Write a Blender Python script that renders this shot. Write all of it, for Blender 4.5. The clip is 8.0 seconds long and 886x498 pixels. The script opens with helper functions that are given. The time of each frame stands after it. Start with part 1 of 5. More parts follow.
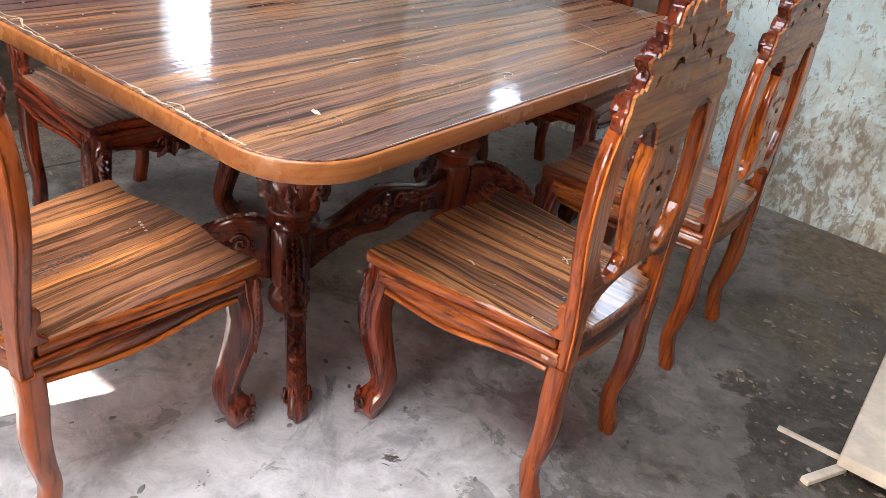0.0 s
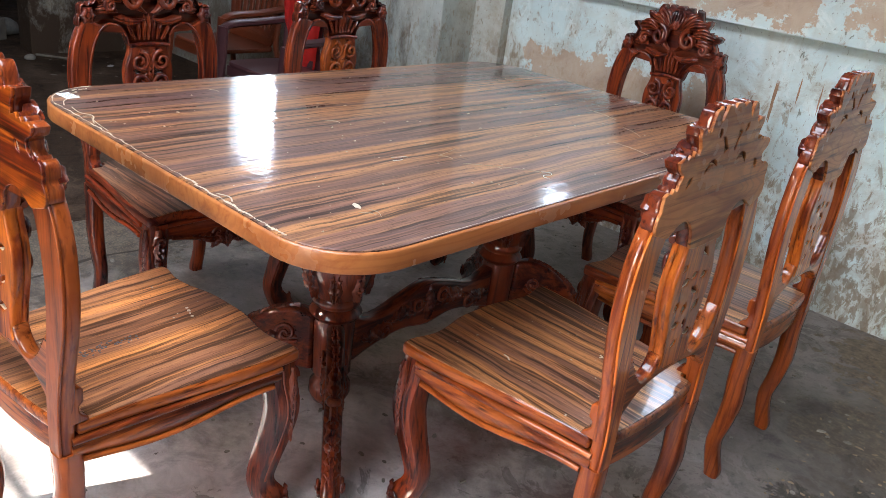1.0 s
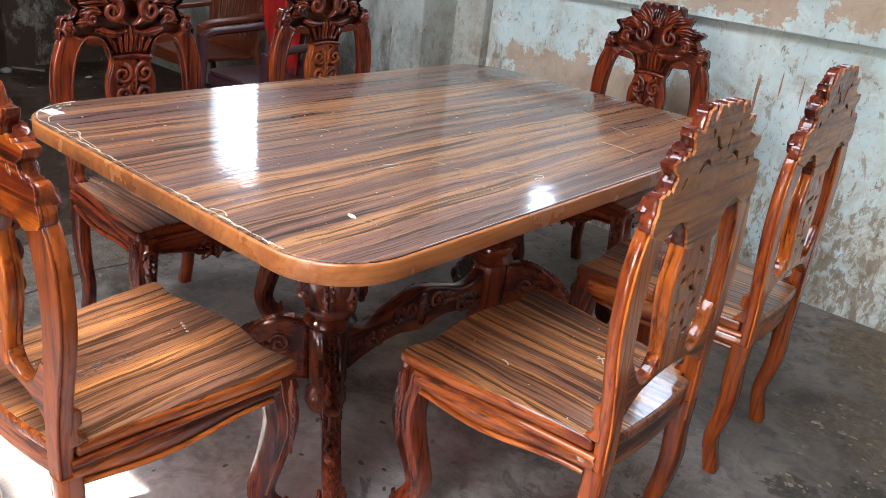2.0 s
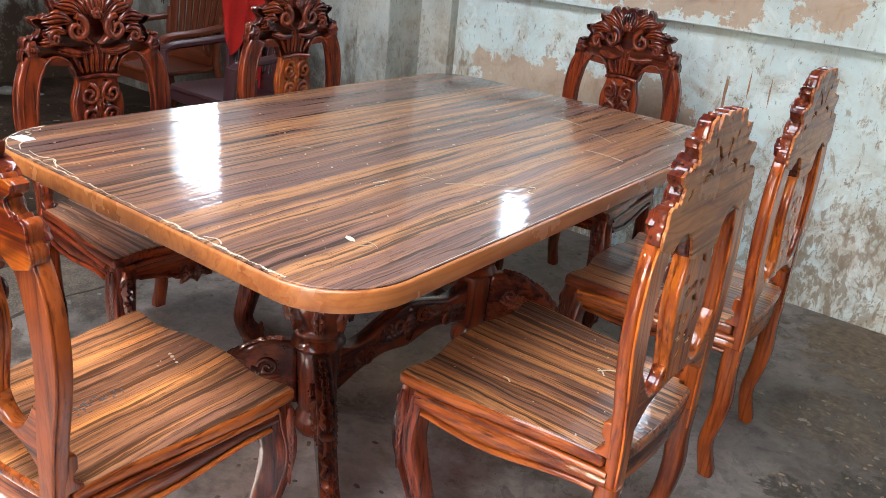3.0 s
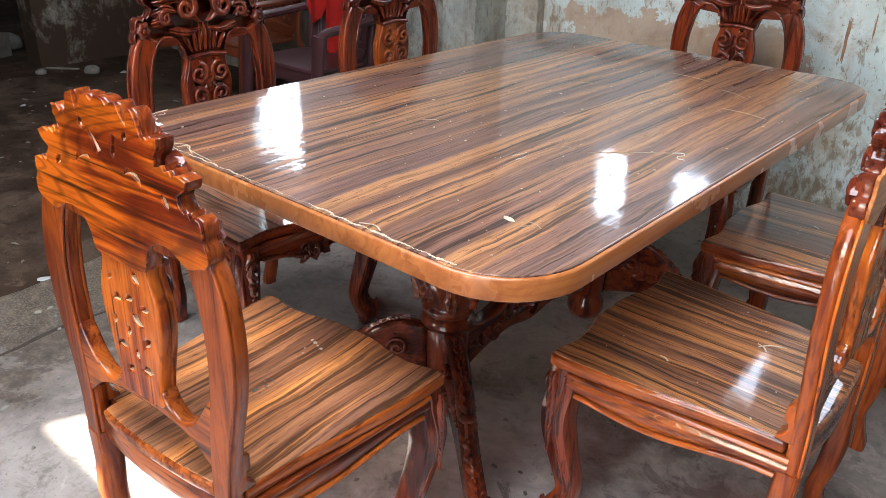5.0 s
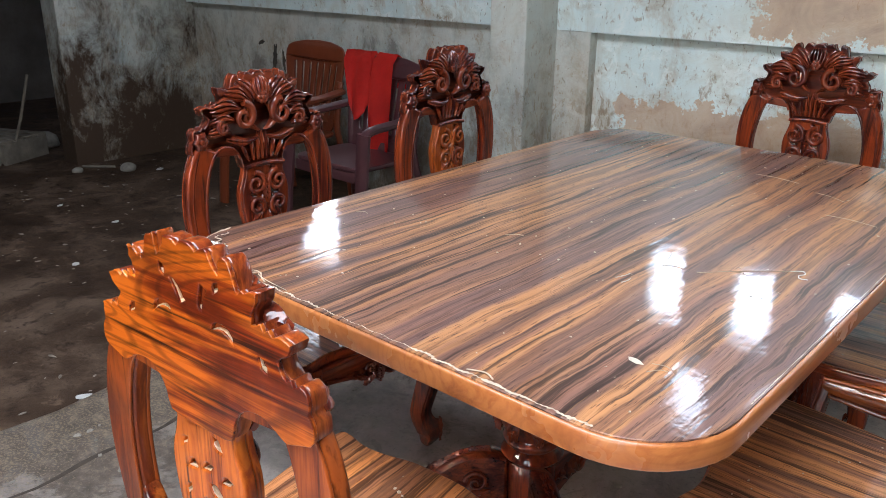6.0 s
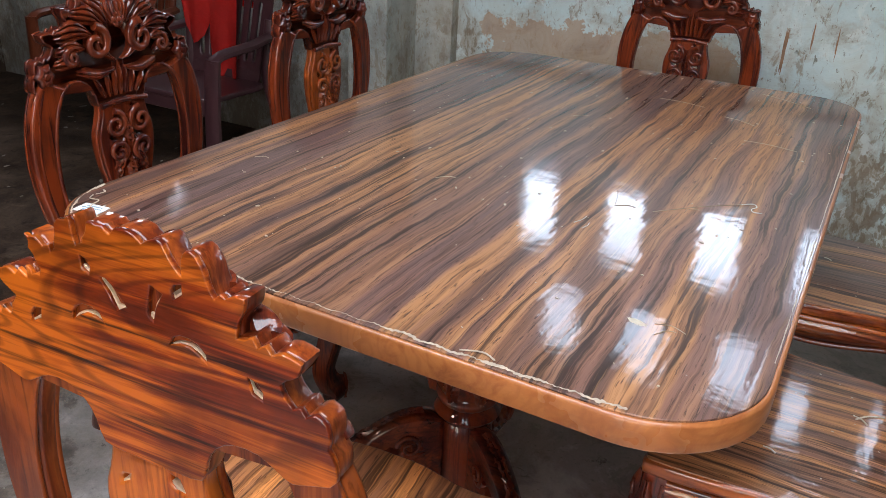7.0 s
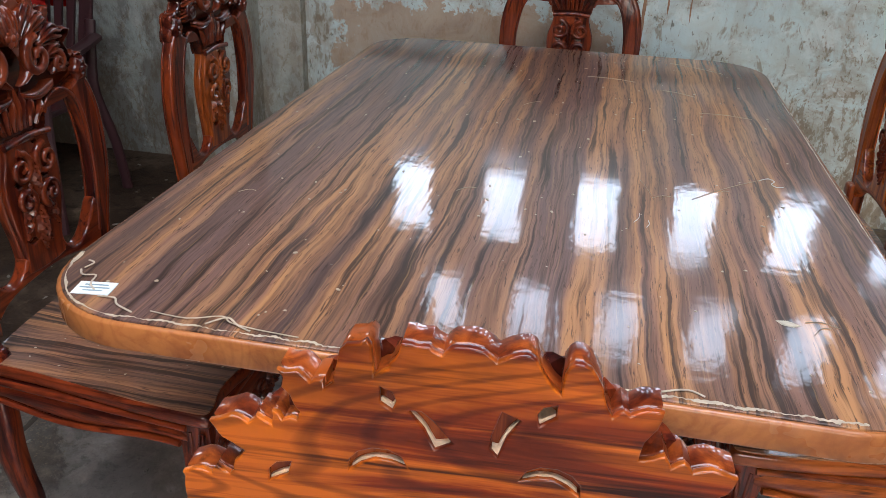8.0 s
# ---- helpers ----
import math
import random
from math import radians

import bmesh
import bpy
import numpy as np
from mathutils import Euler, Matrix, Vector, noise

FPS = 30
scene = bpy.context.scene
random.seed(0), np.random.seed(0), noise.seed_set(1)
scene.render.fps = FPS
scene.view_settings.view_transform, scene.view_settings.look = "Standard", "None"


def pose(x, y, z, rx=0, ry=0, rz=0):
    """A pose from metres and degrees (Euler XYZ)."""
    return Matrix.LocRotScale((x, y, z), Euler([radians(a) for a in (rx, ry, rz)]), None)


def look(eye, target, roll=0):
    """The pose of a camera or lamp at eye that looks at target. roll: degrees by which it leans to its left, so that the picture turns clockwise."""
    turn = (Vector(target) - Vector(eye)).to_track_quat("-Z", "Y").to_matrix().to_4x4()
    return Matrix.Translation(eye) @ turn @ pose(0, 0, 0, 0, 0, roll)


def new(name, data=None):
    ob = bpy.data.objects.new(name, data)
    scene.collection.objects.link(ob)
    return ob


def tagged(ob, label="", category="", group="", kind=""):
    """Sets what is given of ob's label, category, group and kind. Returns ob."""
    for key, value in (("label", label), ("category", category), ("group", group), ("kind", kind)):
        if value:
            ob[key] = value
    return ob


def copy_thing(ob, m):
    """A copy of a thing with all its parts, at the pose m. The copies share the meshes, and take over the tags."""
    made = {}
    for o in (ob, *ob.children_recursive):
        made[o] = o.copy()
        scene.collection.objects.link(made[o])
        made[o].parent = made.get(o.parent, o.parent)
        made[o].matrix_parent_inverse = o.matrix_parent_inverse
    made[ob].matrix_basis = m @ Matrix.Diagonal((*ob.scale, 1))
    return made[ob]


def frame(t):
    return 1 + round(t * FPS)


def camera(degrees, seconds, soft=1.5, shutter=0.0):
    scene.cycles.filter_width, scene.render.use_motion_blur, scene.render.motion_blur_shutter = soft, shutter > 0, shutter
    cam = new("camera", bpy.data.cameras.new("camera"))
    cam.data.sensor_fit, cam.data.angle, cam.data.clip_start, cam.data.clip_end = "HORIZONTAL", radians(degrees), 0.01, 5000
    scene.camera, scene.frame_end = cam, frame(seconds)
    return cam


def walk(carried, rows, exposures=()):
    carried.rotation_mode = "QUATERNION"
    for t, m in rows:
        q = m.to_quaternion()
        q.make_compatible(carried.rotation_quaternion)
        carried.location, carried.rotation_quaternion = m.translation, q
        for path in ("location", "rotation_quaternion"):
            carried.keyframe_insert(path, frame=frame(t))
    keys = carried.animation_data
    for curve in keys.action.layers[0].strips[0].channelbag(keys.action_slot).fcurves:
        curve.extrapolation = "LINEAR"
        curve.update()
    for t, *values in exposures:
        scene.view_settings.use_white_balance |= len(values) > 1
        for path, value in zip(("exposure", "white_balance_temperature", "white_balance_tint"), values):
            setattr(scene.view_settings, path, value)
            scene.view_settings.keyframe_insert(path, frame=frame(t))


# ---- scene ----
cam = camera(58.1, 8.0, 0.85)
PATH = [
    (0, (1.332, -1.572, 1.263), (0.343, -0.14, 0.277), 8.9),
    (0.2, (1.359, -1.564, 1.254), (0.284, -0.127, 0.371), 9.0),
    (0.5, (1.374, -1.568, 1.271), (0.228, -0.146, 0.457), 8.7),
    (1, (1.378, -1.567, 1.27), (0.19, -0.162, 0.485), 8.0),
    (1.5, (1.375, -1.571, 1.274), (0.184, -0.17, 0.487), 7.3),
    (3, (1.268, -1.595, 1.284), (0.188, -0.094, 0.522), 5.7),
    (3.5, (1.229, -1.613, 1.286), (0.149, -0.112, 0.526), 5.5),
    (4, (1.196, -1.63, 1.279), (0.116, -0.132, 0.511), 5.3),
    (4.2, (1.176, -1.63, 1.276), (0.112, -0.149, 0.455), 5.2),
    (5.3, (1.027, -1.637, 1.28), (-0.177, -0.288, 0.425), 0.6),
    (5.5, (0.979, -1.618, 1.286), (-0.246, -0.253, 0.488), 0.5),
    (6, (0.863, -1.595, 1.296), (-0.389, -0.193, 0.613), 0.6),
    (6.5, (0.726, -1.578, 1.281), (-0.325, -0.039, 0.555), 2.8),
    (7, (0.59, -1.557, 1.27), (-0.263, 0.038, 0.417), 2.7),
    (7.3, (0.476, -1.53, 1.275), (-0.234, 0.122, 0.399), 2.7),
    (7.5, (0.385, -1.525, 1.272), (-0.205, 0.175, 0.398), 3.4),
    (7.8, (0.236, -1.548, 1.271), (-0.273, 0.178, 0.398), 3.1),
    (8, (0.132, -1.564, 1.263), (-0.202, 0.197, 0.377), 2.2),
]
walk(cam, [(t, look(eye, target, roll)) for t, eye, target, roll in PATH], [(0, 3.62, 6300, 10), (0.5, 3.6, 6100, 10), (1.5, 3.63, 6100, 10), (3, 3.78, 6300, 10), (3.5, 3.55, 6350, 10), (5.5, 3.66, 6300, 10), (6, 3.62, 6200, 10), (6.5, 3.25, 6250, 10), (7, 3.1, 6250, 10), (7.5, 3.12, 6250, 10), (8, 2.93, 6250, 10)])

# ---------------------------------------------------------------- light
SUN_DIR = Vector((0.30, 0.72, -0.62)).normalized()      # the way the sunlight travels
world = bpy.data.worlds.new("world")
scene.world = world
world.use_nodes = True
wn = world.node_tree
sky = wn.nodes.new("ShaderNodeTexSky")
sky.sky_type, sky.sun_disc = "NISHITA", False
sky.dust_density, sky.ozone_density = 7.0, 0.6
sky.sun_elevation = math.asin(-SUN_DIR.z)
sky.sun_rotation = math.atan2(-SUN_DIR.x, -SUN_DIR.y)
wn.links.new(sky.outputs[0], wn.nodes["Background"].inputs[0])
wn.nodes["Background"].inputs[1].default_value = 0.15

sun = new("sun", bpy.data.lights.new("sun", "SUN"))
sun.data.energy, sun.data.angle, sun.data.color = 4.0, radians(0.5), (1.0, 0.93, 0.82)
sun.matrix_world = look((0, 0, 0), SUN_DIR)


def area_lamp(name, centre, target, w, h, watts, colour=(0.95, 0.96, 1.0), spread=180):
    """An area lamp in place of sky light, at an opening or as added fill."""
    lamp = new(name, bpy.data.lights.new(name, "AREA"))
    lamp.data.shape, lamp.data.size, lamp.data.size_y = "RECTANGLE", w, h
    lamp.data.energy, lamp.data.color, lamp.data.spread = watts, colour, radians(spread)
    lamp.matrix_world = look(centre, target)
    return lamp


# fill lamp added in the unseen gate, brightens chair backs and front floor
area_lamp("sky_light_gate", (1.1, -3.98, 1.95), (0.7, -0.6, 0.2), 1.5, 1.2, 1.3, (0.86, 0.93, 1.0), 110)
# added overhead fill lamp below an unseen roof sheet
area_lamp("sky_light_roof", (0.0, -1.62, 3.06), (0.0, -1.62, 0), 2.8, 1.5, 13.5, (0.86, 0.92, 1.0), 165)
# bright sky just outside the vents and the west window
area_lamp("sky_light_vents", (0.65, 1.72, 1.85), (0.65, 0, 1.85), 3.1, 1.2, 6.5, (0.90, 0.95, 1.0))
area_lamp("sky_light_window", (-3.08, 1.72, 1.78), (-3.08, 0, 1.78), 0.8, 0.9, 1.7)

# ---------------------------------------------------------------- materials


def material(name):
    m = bpy.data.materials.new(name)
    m.use_nodes = True
    return m, m.node_tree, m.node_tree.nodes["Principled BSDF"]


def node(nt, kind, inputs=(), operation=""):
    n = nt.nodes.new(kind)
    if operation:
        n.operation = operation
    for k, v in dict(inputs).items():
        if isinstance(v, bpy.types.NodeSocket):
            nt.links.new(v, n.inputs[k])
        else:
            n.inputs[k].default_value = v
    return n


def ramp(nt, fac, stops):
    n = nt.nodes.new("ShaderNodeValToRGB")
    els = n.color_ramp.elements
    while len(els) < len(stops):
        els.new(0.5)
    for e, (p, c) in zip(els, stops):
        e.position, e.color = p, (*c, 1) if len(c) == 3 else c
    nt.links.new(fac, n.inputs[0])
    return n.outputs[0]


def mix(nt, fac, a, b, blend="MIX"):
    n = nt.nodes.new("ShaderNodeMix")
    n.data_type, n.blend_type = "RGBA", blend
    for k, v in ((0, fac), (6, a), (7, b)):
        if isinstance(v, bpy.types.NodeSocket):
            nt.links.new(v, n.inputs[k])
        else:
            n.inputs[k].default_value = v if k == 0 else (*v, 1)
    return n.outputs[2]


def coords(nt, scale=(1, 1, 1), spread=5.0, rot=(0, 0, 0)):
    """Object coordinates, shifted at random from object to object."""
    tc = nt.nodes.new("ShaderNodeTexCoord")
    oi = nt.nodes.new("ShaderNodeObjectInfo")
    mul = node(nt, "ShaderNodeMath", {0: oi.outputs["Random"], 1: spread}, operation="MULTIPLY")
    add = node(nt, "ShaderNodeVectorMath", {0: tc.outputs["Object"], 1: mul.outputs[0]}, operation="ADD")
    mp = node(nt, "ShaderNodeMapping", {"Vector": add.outputs[0], "Scale": scale, "Rotation": rot})
    return mp.outputs[0], add.outputs[0]


def noise_tex(nt, vec, scale, detail=4.0, rough=0.55, distort=0.0):
    return node(nt, "ShaderNodeTexNoise", {"Vector": vec, "Scale": scale, "Detail": detail, "Roughness": rough, "Distortion": distort}).outputs["Fac"]


def bump(nt, height, strength, distance, normal=None):
    n = node(nt, "ShaderNodeBump", {"Height": height, "Strength": strength, "Distance": distance})
    if normal:
        nt.links.new(normal, n.inputs["Normal"])
    return n.outputs[0]


def varnished(name, axis, dark, mid, light, fine=1.0, rough=0.07, coat=1.0, pore=0.9, rings=105.0, stretch=1.1, blots=0.6, figure=0.30):
    """Polished red-brown hardwood with the grain along one axis; rings: how close its figure lies."""
    m, nt, b = material(name)
    s = [7.0, 7.0, 7.0]
    s["XYZ".index(axis)] = stretch
    vec, raw = coords(nt, s)
    field = noise_tex(nt, vec, 1.0, 2, 0.45, 0.35)
    wave = node(nt, "ShaderNodeMath", {0: node(nt, "ShaderNodeMath", {0: field, 1: rings}, operation="MULTIPLY").outputs[0]}, operation="SINE").outputs[0]
    s2 = [95.0, 95.0, 95.0]
    s2["XYZ".index(axis)] = 4.0
    vec2, _ = coords(nt, s2)
    pores = noise_tex(nt, vec2, 1.0, 3, 0.6)
    s3 = [38.0, 38.0, 38.0]
    s3["XYZ".index(axis)] = 2.4
    vec3, _ = coords(nt, s3)
    streak = noise_tex(nt, vec3, 1.0, 5, 0.65, 0.8)
    slow = noise_tex(nt, vec, 1.6, 3, 0.6)
    g = node(nt, "ShaderNodeMath", {0: streak, 1: node(nt, "ShaderNodeMath", {0: slow, 1: 0.9}, operation="MULTIPLY").outputs[0]}, operation="ADD").outputs[0]
    col = ramp(nt, g, [(0.68, dark), (0.84, mid), (1.04, light)])
    col = mix(nt, ramp(nt, wave, [(0.30, (0, 0, 0)), (0.95, (figure, figure, figure))]), col, dark)
    col = mix(nt, ramp(nt, pores, [(0.30, (pore, pore, pore)), (0.46, (0, 0, 0))]), col, tuple(c * 0.4 for c in dark), "MIX")
    blot = noise_tex(nt, raw, 6.0, 4, 0.6)
    col = mix(nt, ramp(nt, blot, [(0.48, (0, 0, 0)), (0.72, (blots, blots, blots))]), col, dark)
    nt.links.new(col, b.inputs["Base Color"])
    b.inputs["Roughness"].default_value = 0.34
    b.inputs["Specular IOR Level"].default_value = 0.08
    b.inputs["Coat Weight"].default_value = coat
    b.inputs["Coat IOR"].default_value = 1.5
    nt.links.new(ramp(nt, blot, [(0.3, (rough, rough, rough)), (0.75, (rough * 2.6, rough * 2.6, rough * 2.6))]), b.inputs["Coat Roughness"])
    wav = noise_tex(nt, raw, 30.0, 3, 0.55)
    nt.links.new(bump(nt, pores, 0.10 * fine, 0.002, bump(nt, wav, 0.12, 0.006)), b.inputs["Normal"])
    nt.links.new(bump(nt, wav, 0.20, 0.006), b.inputs["Coat Normal"])
    return m


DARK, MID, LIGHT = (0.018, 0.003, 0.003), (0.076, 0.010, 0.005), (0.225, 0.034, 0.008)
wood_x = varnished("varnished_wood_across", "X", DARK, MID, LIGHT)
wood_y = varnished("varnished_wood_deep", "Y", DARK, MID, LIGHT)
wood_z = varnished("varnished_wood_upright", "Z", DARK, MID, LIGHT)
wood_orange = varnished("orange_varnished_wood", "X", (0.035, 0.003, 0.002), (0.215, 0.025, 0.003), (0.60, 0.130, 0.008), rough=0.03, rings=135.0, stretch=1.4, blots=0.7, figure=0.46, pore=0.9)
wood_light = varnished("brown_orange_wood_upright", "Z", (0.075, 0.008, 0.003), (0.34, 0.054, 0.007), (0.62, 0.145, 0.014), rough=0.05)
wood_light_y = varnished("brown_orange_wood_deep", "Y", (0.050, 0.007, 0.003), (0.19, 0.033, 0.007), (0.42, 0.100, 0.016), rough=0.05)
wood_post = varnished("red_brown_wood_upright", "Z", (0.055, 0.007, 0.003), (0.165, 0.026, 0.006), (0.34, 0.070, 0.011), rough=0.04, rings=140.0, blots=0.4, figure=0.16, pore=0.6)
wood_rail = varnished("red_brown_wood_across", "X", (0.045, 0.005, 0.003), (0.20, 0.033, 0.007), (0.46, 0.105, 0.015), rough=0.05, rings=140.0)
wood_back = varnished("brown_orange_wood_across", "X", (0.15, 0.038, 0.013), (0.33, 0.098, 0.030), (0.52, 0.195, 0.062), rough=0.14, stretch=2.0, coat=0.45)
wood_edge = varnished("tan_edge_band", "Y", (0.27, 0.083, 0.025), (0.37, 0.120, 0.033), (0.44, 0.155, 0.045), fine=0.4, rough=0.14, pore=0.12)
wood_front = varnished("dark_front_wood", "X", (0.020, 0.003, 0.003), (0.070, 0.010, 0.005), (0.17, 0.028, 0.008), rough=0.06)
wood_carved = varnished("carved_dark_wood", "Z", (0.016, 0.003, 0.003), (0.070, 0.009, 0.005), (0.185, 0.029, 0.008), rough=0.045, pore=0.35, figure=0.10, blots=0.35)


def striped_laminate(name, warm=0.0, contrast=1.0, hairs=1.0):
    """High-gloss veneer with long dark streaks on golden brown, grain along y."""
    m, nt, b = material(name)
    vec, raw = coords(nt, (1.0, 0.024, 1.0), 3.0)
    wob = noise_tex(nt, node(nt, "ShaderNodeMapping", {"Vector": raw, "Scale": (1.0, 0.45, 1.0)}).outputs[0], 8.0, 4, 0.55)
    shift = node(nt, "ShaderNodeMath", {0: wob, 1: 0.034}, operation="MULTIPLY").outputs[0]
    vw = node(nt, "ShaderNodeVectorMath", {0: vec, 1: node(nt, "ShaderNodeCombineXYZ", {"X": shift}).outputs[0]}, operation="ADD").outputs[0]
    band = noise_tex(nt, vw, 10.0, 3, 0.55, 0.2)
    wide = noise_tex(nt, vw, 6.5, 2, 0.5)
    mid = noise_tex(nt, vw, 30.0, 3, 0.55, 0.25)
    line = noise_tex(nt, vw, 75.0, 3, 0.6, 0.2)
    hair = noise_tex(nt, node(nt, "ShaderNodeMapping", {"Vector": vw, "Scale": (1.0, 0.8, 1.0)}).outputs[0], 300.0, 3, 0.7)
    # cathedral figure: the rings that a saw cut opens
    field = noise_tex(nt, vw, 6.0, 2, 0.4, 0.3)
    wave = node(nt, "ShaderNodeMath", {0: node(nt, "ShaderNodeMath", {0: field, 1: 95.0}, operation="MULTIPLY").outputs[0]}, operation="SINE").outputs[0]
    base = ramp(nt, band, [(0.34, (0.092, 0.050, 0.044)), (0.42, (0.195, 0.093, 0.062)), (0.47, (0.32, 0.143, 0.068)), (0.525, (0.46, 0.208, 0.084)), (0.57, (0.26, 0.120, 0.076)), (0.64, (0.135, 0.072, 0.062))])
    base = mix(nt, ramp(nt, wide, [(0.48, (0, 0, 0)), (0.60, (0.55, 0.55, 0.55))]), base, (0.155, 0.082, 0.070))
    base = mix(nt, ramp(nt, wave, [(0.62, (0, 0, 0)), (0.98, (0.40, 0.40, 0.40))]), base, (0.060, 0.028, 0.020))
    base = mix(nt, ramp(nt, mid, [(0.34, (0.6, 0.6, 0.6)), (0.43, (0.2, 0.2, 0.2)), (0.50, (0, 0, 0))]), base, (0.075, 0.042, 0.038))
    base = mix(nt, ramp(nt, mid, [(0.56, (0, 0, 0)), (0.68, (0.45, 0.45, 0.45))]), base, (0.44, 0.215, 0.105))
    base = mix(nt, ramp(nt, line, [(0.36 * contrast, (0.85, 0.85, 0.85)), (0.41 * contrast, (0.40, 0.40, 0.40)), (0.45 * contrast, (0, 0, 0))]), base, (0.020, 0.010, 0.008))
    base = mix(nt, ramp(nt, hair, [(0.36, (0.45 * hairs, 0.45 * hairs, 0.45 * hairs)), (0.48, (0, 0, 0))]), base, (0.060, 0.028, 0.018))
    base = mix(nt, ramp(nt, hair, [(0.56, (0, 0, 0)), (0.70, (0.22, 0.22, 0.22))]), base, (0.60, 0.32, 0.13))
    # short open pores
    pit = noise_tex(nt, node(nt, "ShaderNodeMapping", {"Vector": raw, "Scale": (1.0, 0.075, 1.0)}).outputs[0], 330.0, 3, 0.65)
    base = mix(nt, ramp(nt, pit, [(0.33, (0.8, 0.8, 0.8)), (0.40, (0, 0, 0))]), base, (0.045, 0.022, 0.016))
    base = mix(nt, warm, base, (1.86, 1.56, 1.06), "MULTIPLY")
    dust = noise_tex(nt, raw, 95.0, 4, 0.7)
    haze = noise_tex(nt, raw, 3.0, 5, 0.65)
    base = mix(nt, ramp(nt, dust, [(0.71, (0, 0, 0)), (0.75, (0.4, 0.4, 0.4))]), base, (0.5, 0.46, 0.4))
    nt.links.new(base, b.inputs["Base Color"])
    b.inputs["Roughness"].default_value = 0.40
    b.inputs["Specular IOR Level"].default_value = 0.08
    b.inputs["Coat Weight"].default_value = 1.0
    b.inputs["Coat IOR"].default_value = 1.48
    nt.links.new(ramp(nt, haze, [(0.35, (0.05, 0.05, 0.05)), (0.7, (0.115, 0.115, 0.115))]), b.inputs["Coat Roughness"])
    wav = noise_tex(nt, raw, 13.0, 4, 0.6)
    nt.links.new(bump(nt, mid, 0.22, 0.002, bump(nt, wav, 0.055, 0.01)), b.inputs["Coat Normal"])
    return m


laminate = striped_laminate("striped_laminate", 0.0, 1.0, 1.3)
laminate_seat = striped_laminate("striped_seat_laminate", 1.0, 1.09, 1.2)
laminate_brown = striped_laminate("striped_brown_seat_laminate", 0.30, 1.10, 1.3)


def plain(name, colour, rough=0.5, metal=0.0, vary=0.25, scale=12.0, relief=0.15, coat=0.0):
    m, nt, b = material(name)
    _, raw = coords(nt)
    n1, n2 = noise_tex(nt, raw, scale, 5, 0.6), noise_tex(nt, raw, scale * 9, 3, 0.6)
    d = tuple(c * (1 - vary) for c in colour)
    l = tuple(min(1, c * (1 + vary)) for c in colour)
    col = ramp(nt, n1, [(0.3, d), (0.5, colour), (0.7, l)])
    col = mix(nt, ramp(nt, n2, [(0.5, (0, 0, 0)), (0.75, (0.35, 0.35, 0.35))]), col, d)
    nt.links.new(col, b.inputs["Base Color"])
    b.inputs["Roughness"].default_value, b.inputs["Metallic"].default_value = rough, metal
    b.inputs["Coat Weight"].default_value = coat
    nt.links.new(bump(nt, n2, relief, 0.004), b.inputs["Normal"])
    return m


plastic_brown = plain("maroon_plastic", (0.058, 0.021, 0.024), 0.38, vary=0.12, relief=0.03)
plastic_orange = plain("tan_plastic", (0.135, 0.028, 0.009), 0.4, vary=0.15, relief=0.03)
cloth_red = plain("red_cloth", (0.62, 0.018, 0.012), 0.85, vary=0.15, scale=6, relief=0.5)
dust_mat = plain("pale_dust", (0.37, 0.285, 0.20), 0.6, vary=0.3, scale=60)
paper = plain("white_paper", (0.75, 0.77, 0.78), 0.7, vary=0.06)
ink = plain("grey_print", (0.25, 0.32, 0.36), 0.7, vary=0.05)
glue = plain("dried_white_glue", (0.47, 0.375, 0.28), 0.45, vary=0.3, scale=60)
# bright sheen on the piercings' lower rims, put in as a pale colour
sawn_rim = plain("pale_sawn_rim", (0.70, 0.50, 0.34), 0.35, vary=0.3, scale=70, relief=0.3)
raw_wood = plain("raw_sawn_wood", (0.62, 0.52, 0.42), 0.8, vary=0.2, scale=14, relief=0.3)
rubble_mat = plain("grey_rubble", (0.22, 0.20, 0.17), 0.9, vary=0.35, scale=18, relief=0.6)
roof_mat = plain("rusty_roof_sheet", (0.16, 0.13, 0.11), 0.7, vary=0.3, scale=4, relief=0.2)
# unseen front wall darkened against bounce; back room's shade put in as colour
dark_wall = plain("sooty_bare_plaster", (0.115, 0.095, 0.078), 0.92, vary=0.35, scale=3, relief=0.4)
dark_wood = plain("dirty_old_timber", (0.10, 0.075, 0.055), 0.85, vary=0.35, scale=14, relief=0.5)
sheet_mat = plain("milky_roof_sheet", (0.7, 0.72, 0.7), 0.6, vary=0.1)
shaving_mat = plain("wood_shavings", (0.55, 0.45, 0.33), 0.85, vary=0.3, scale=40)


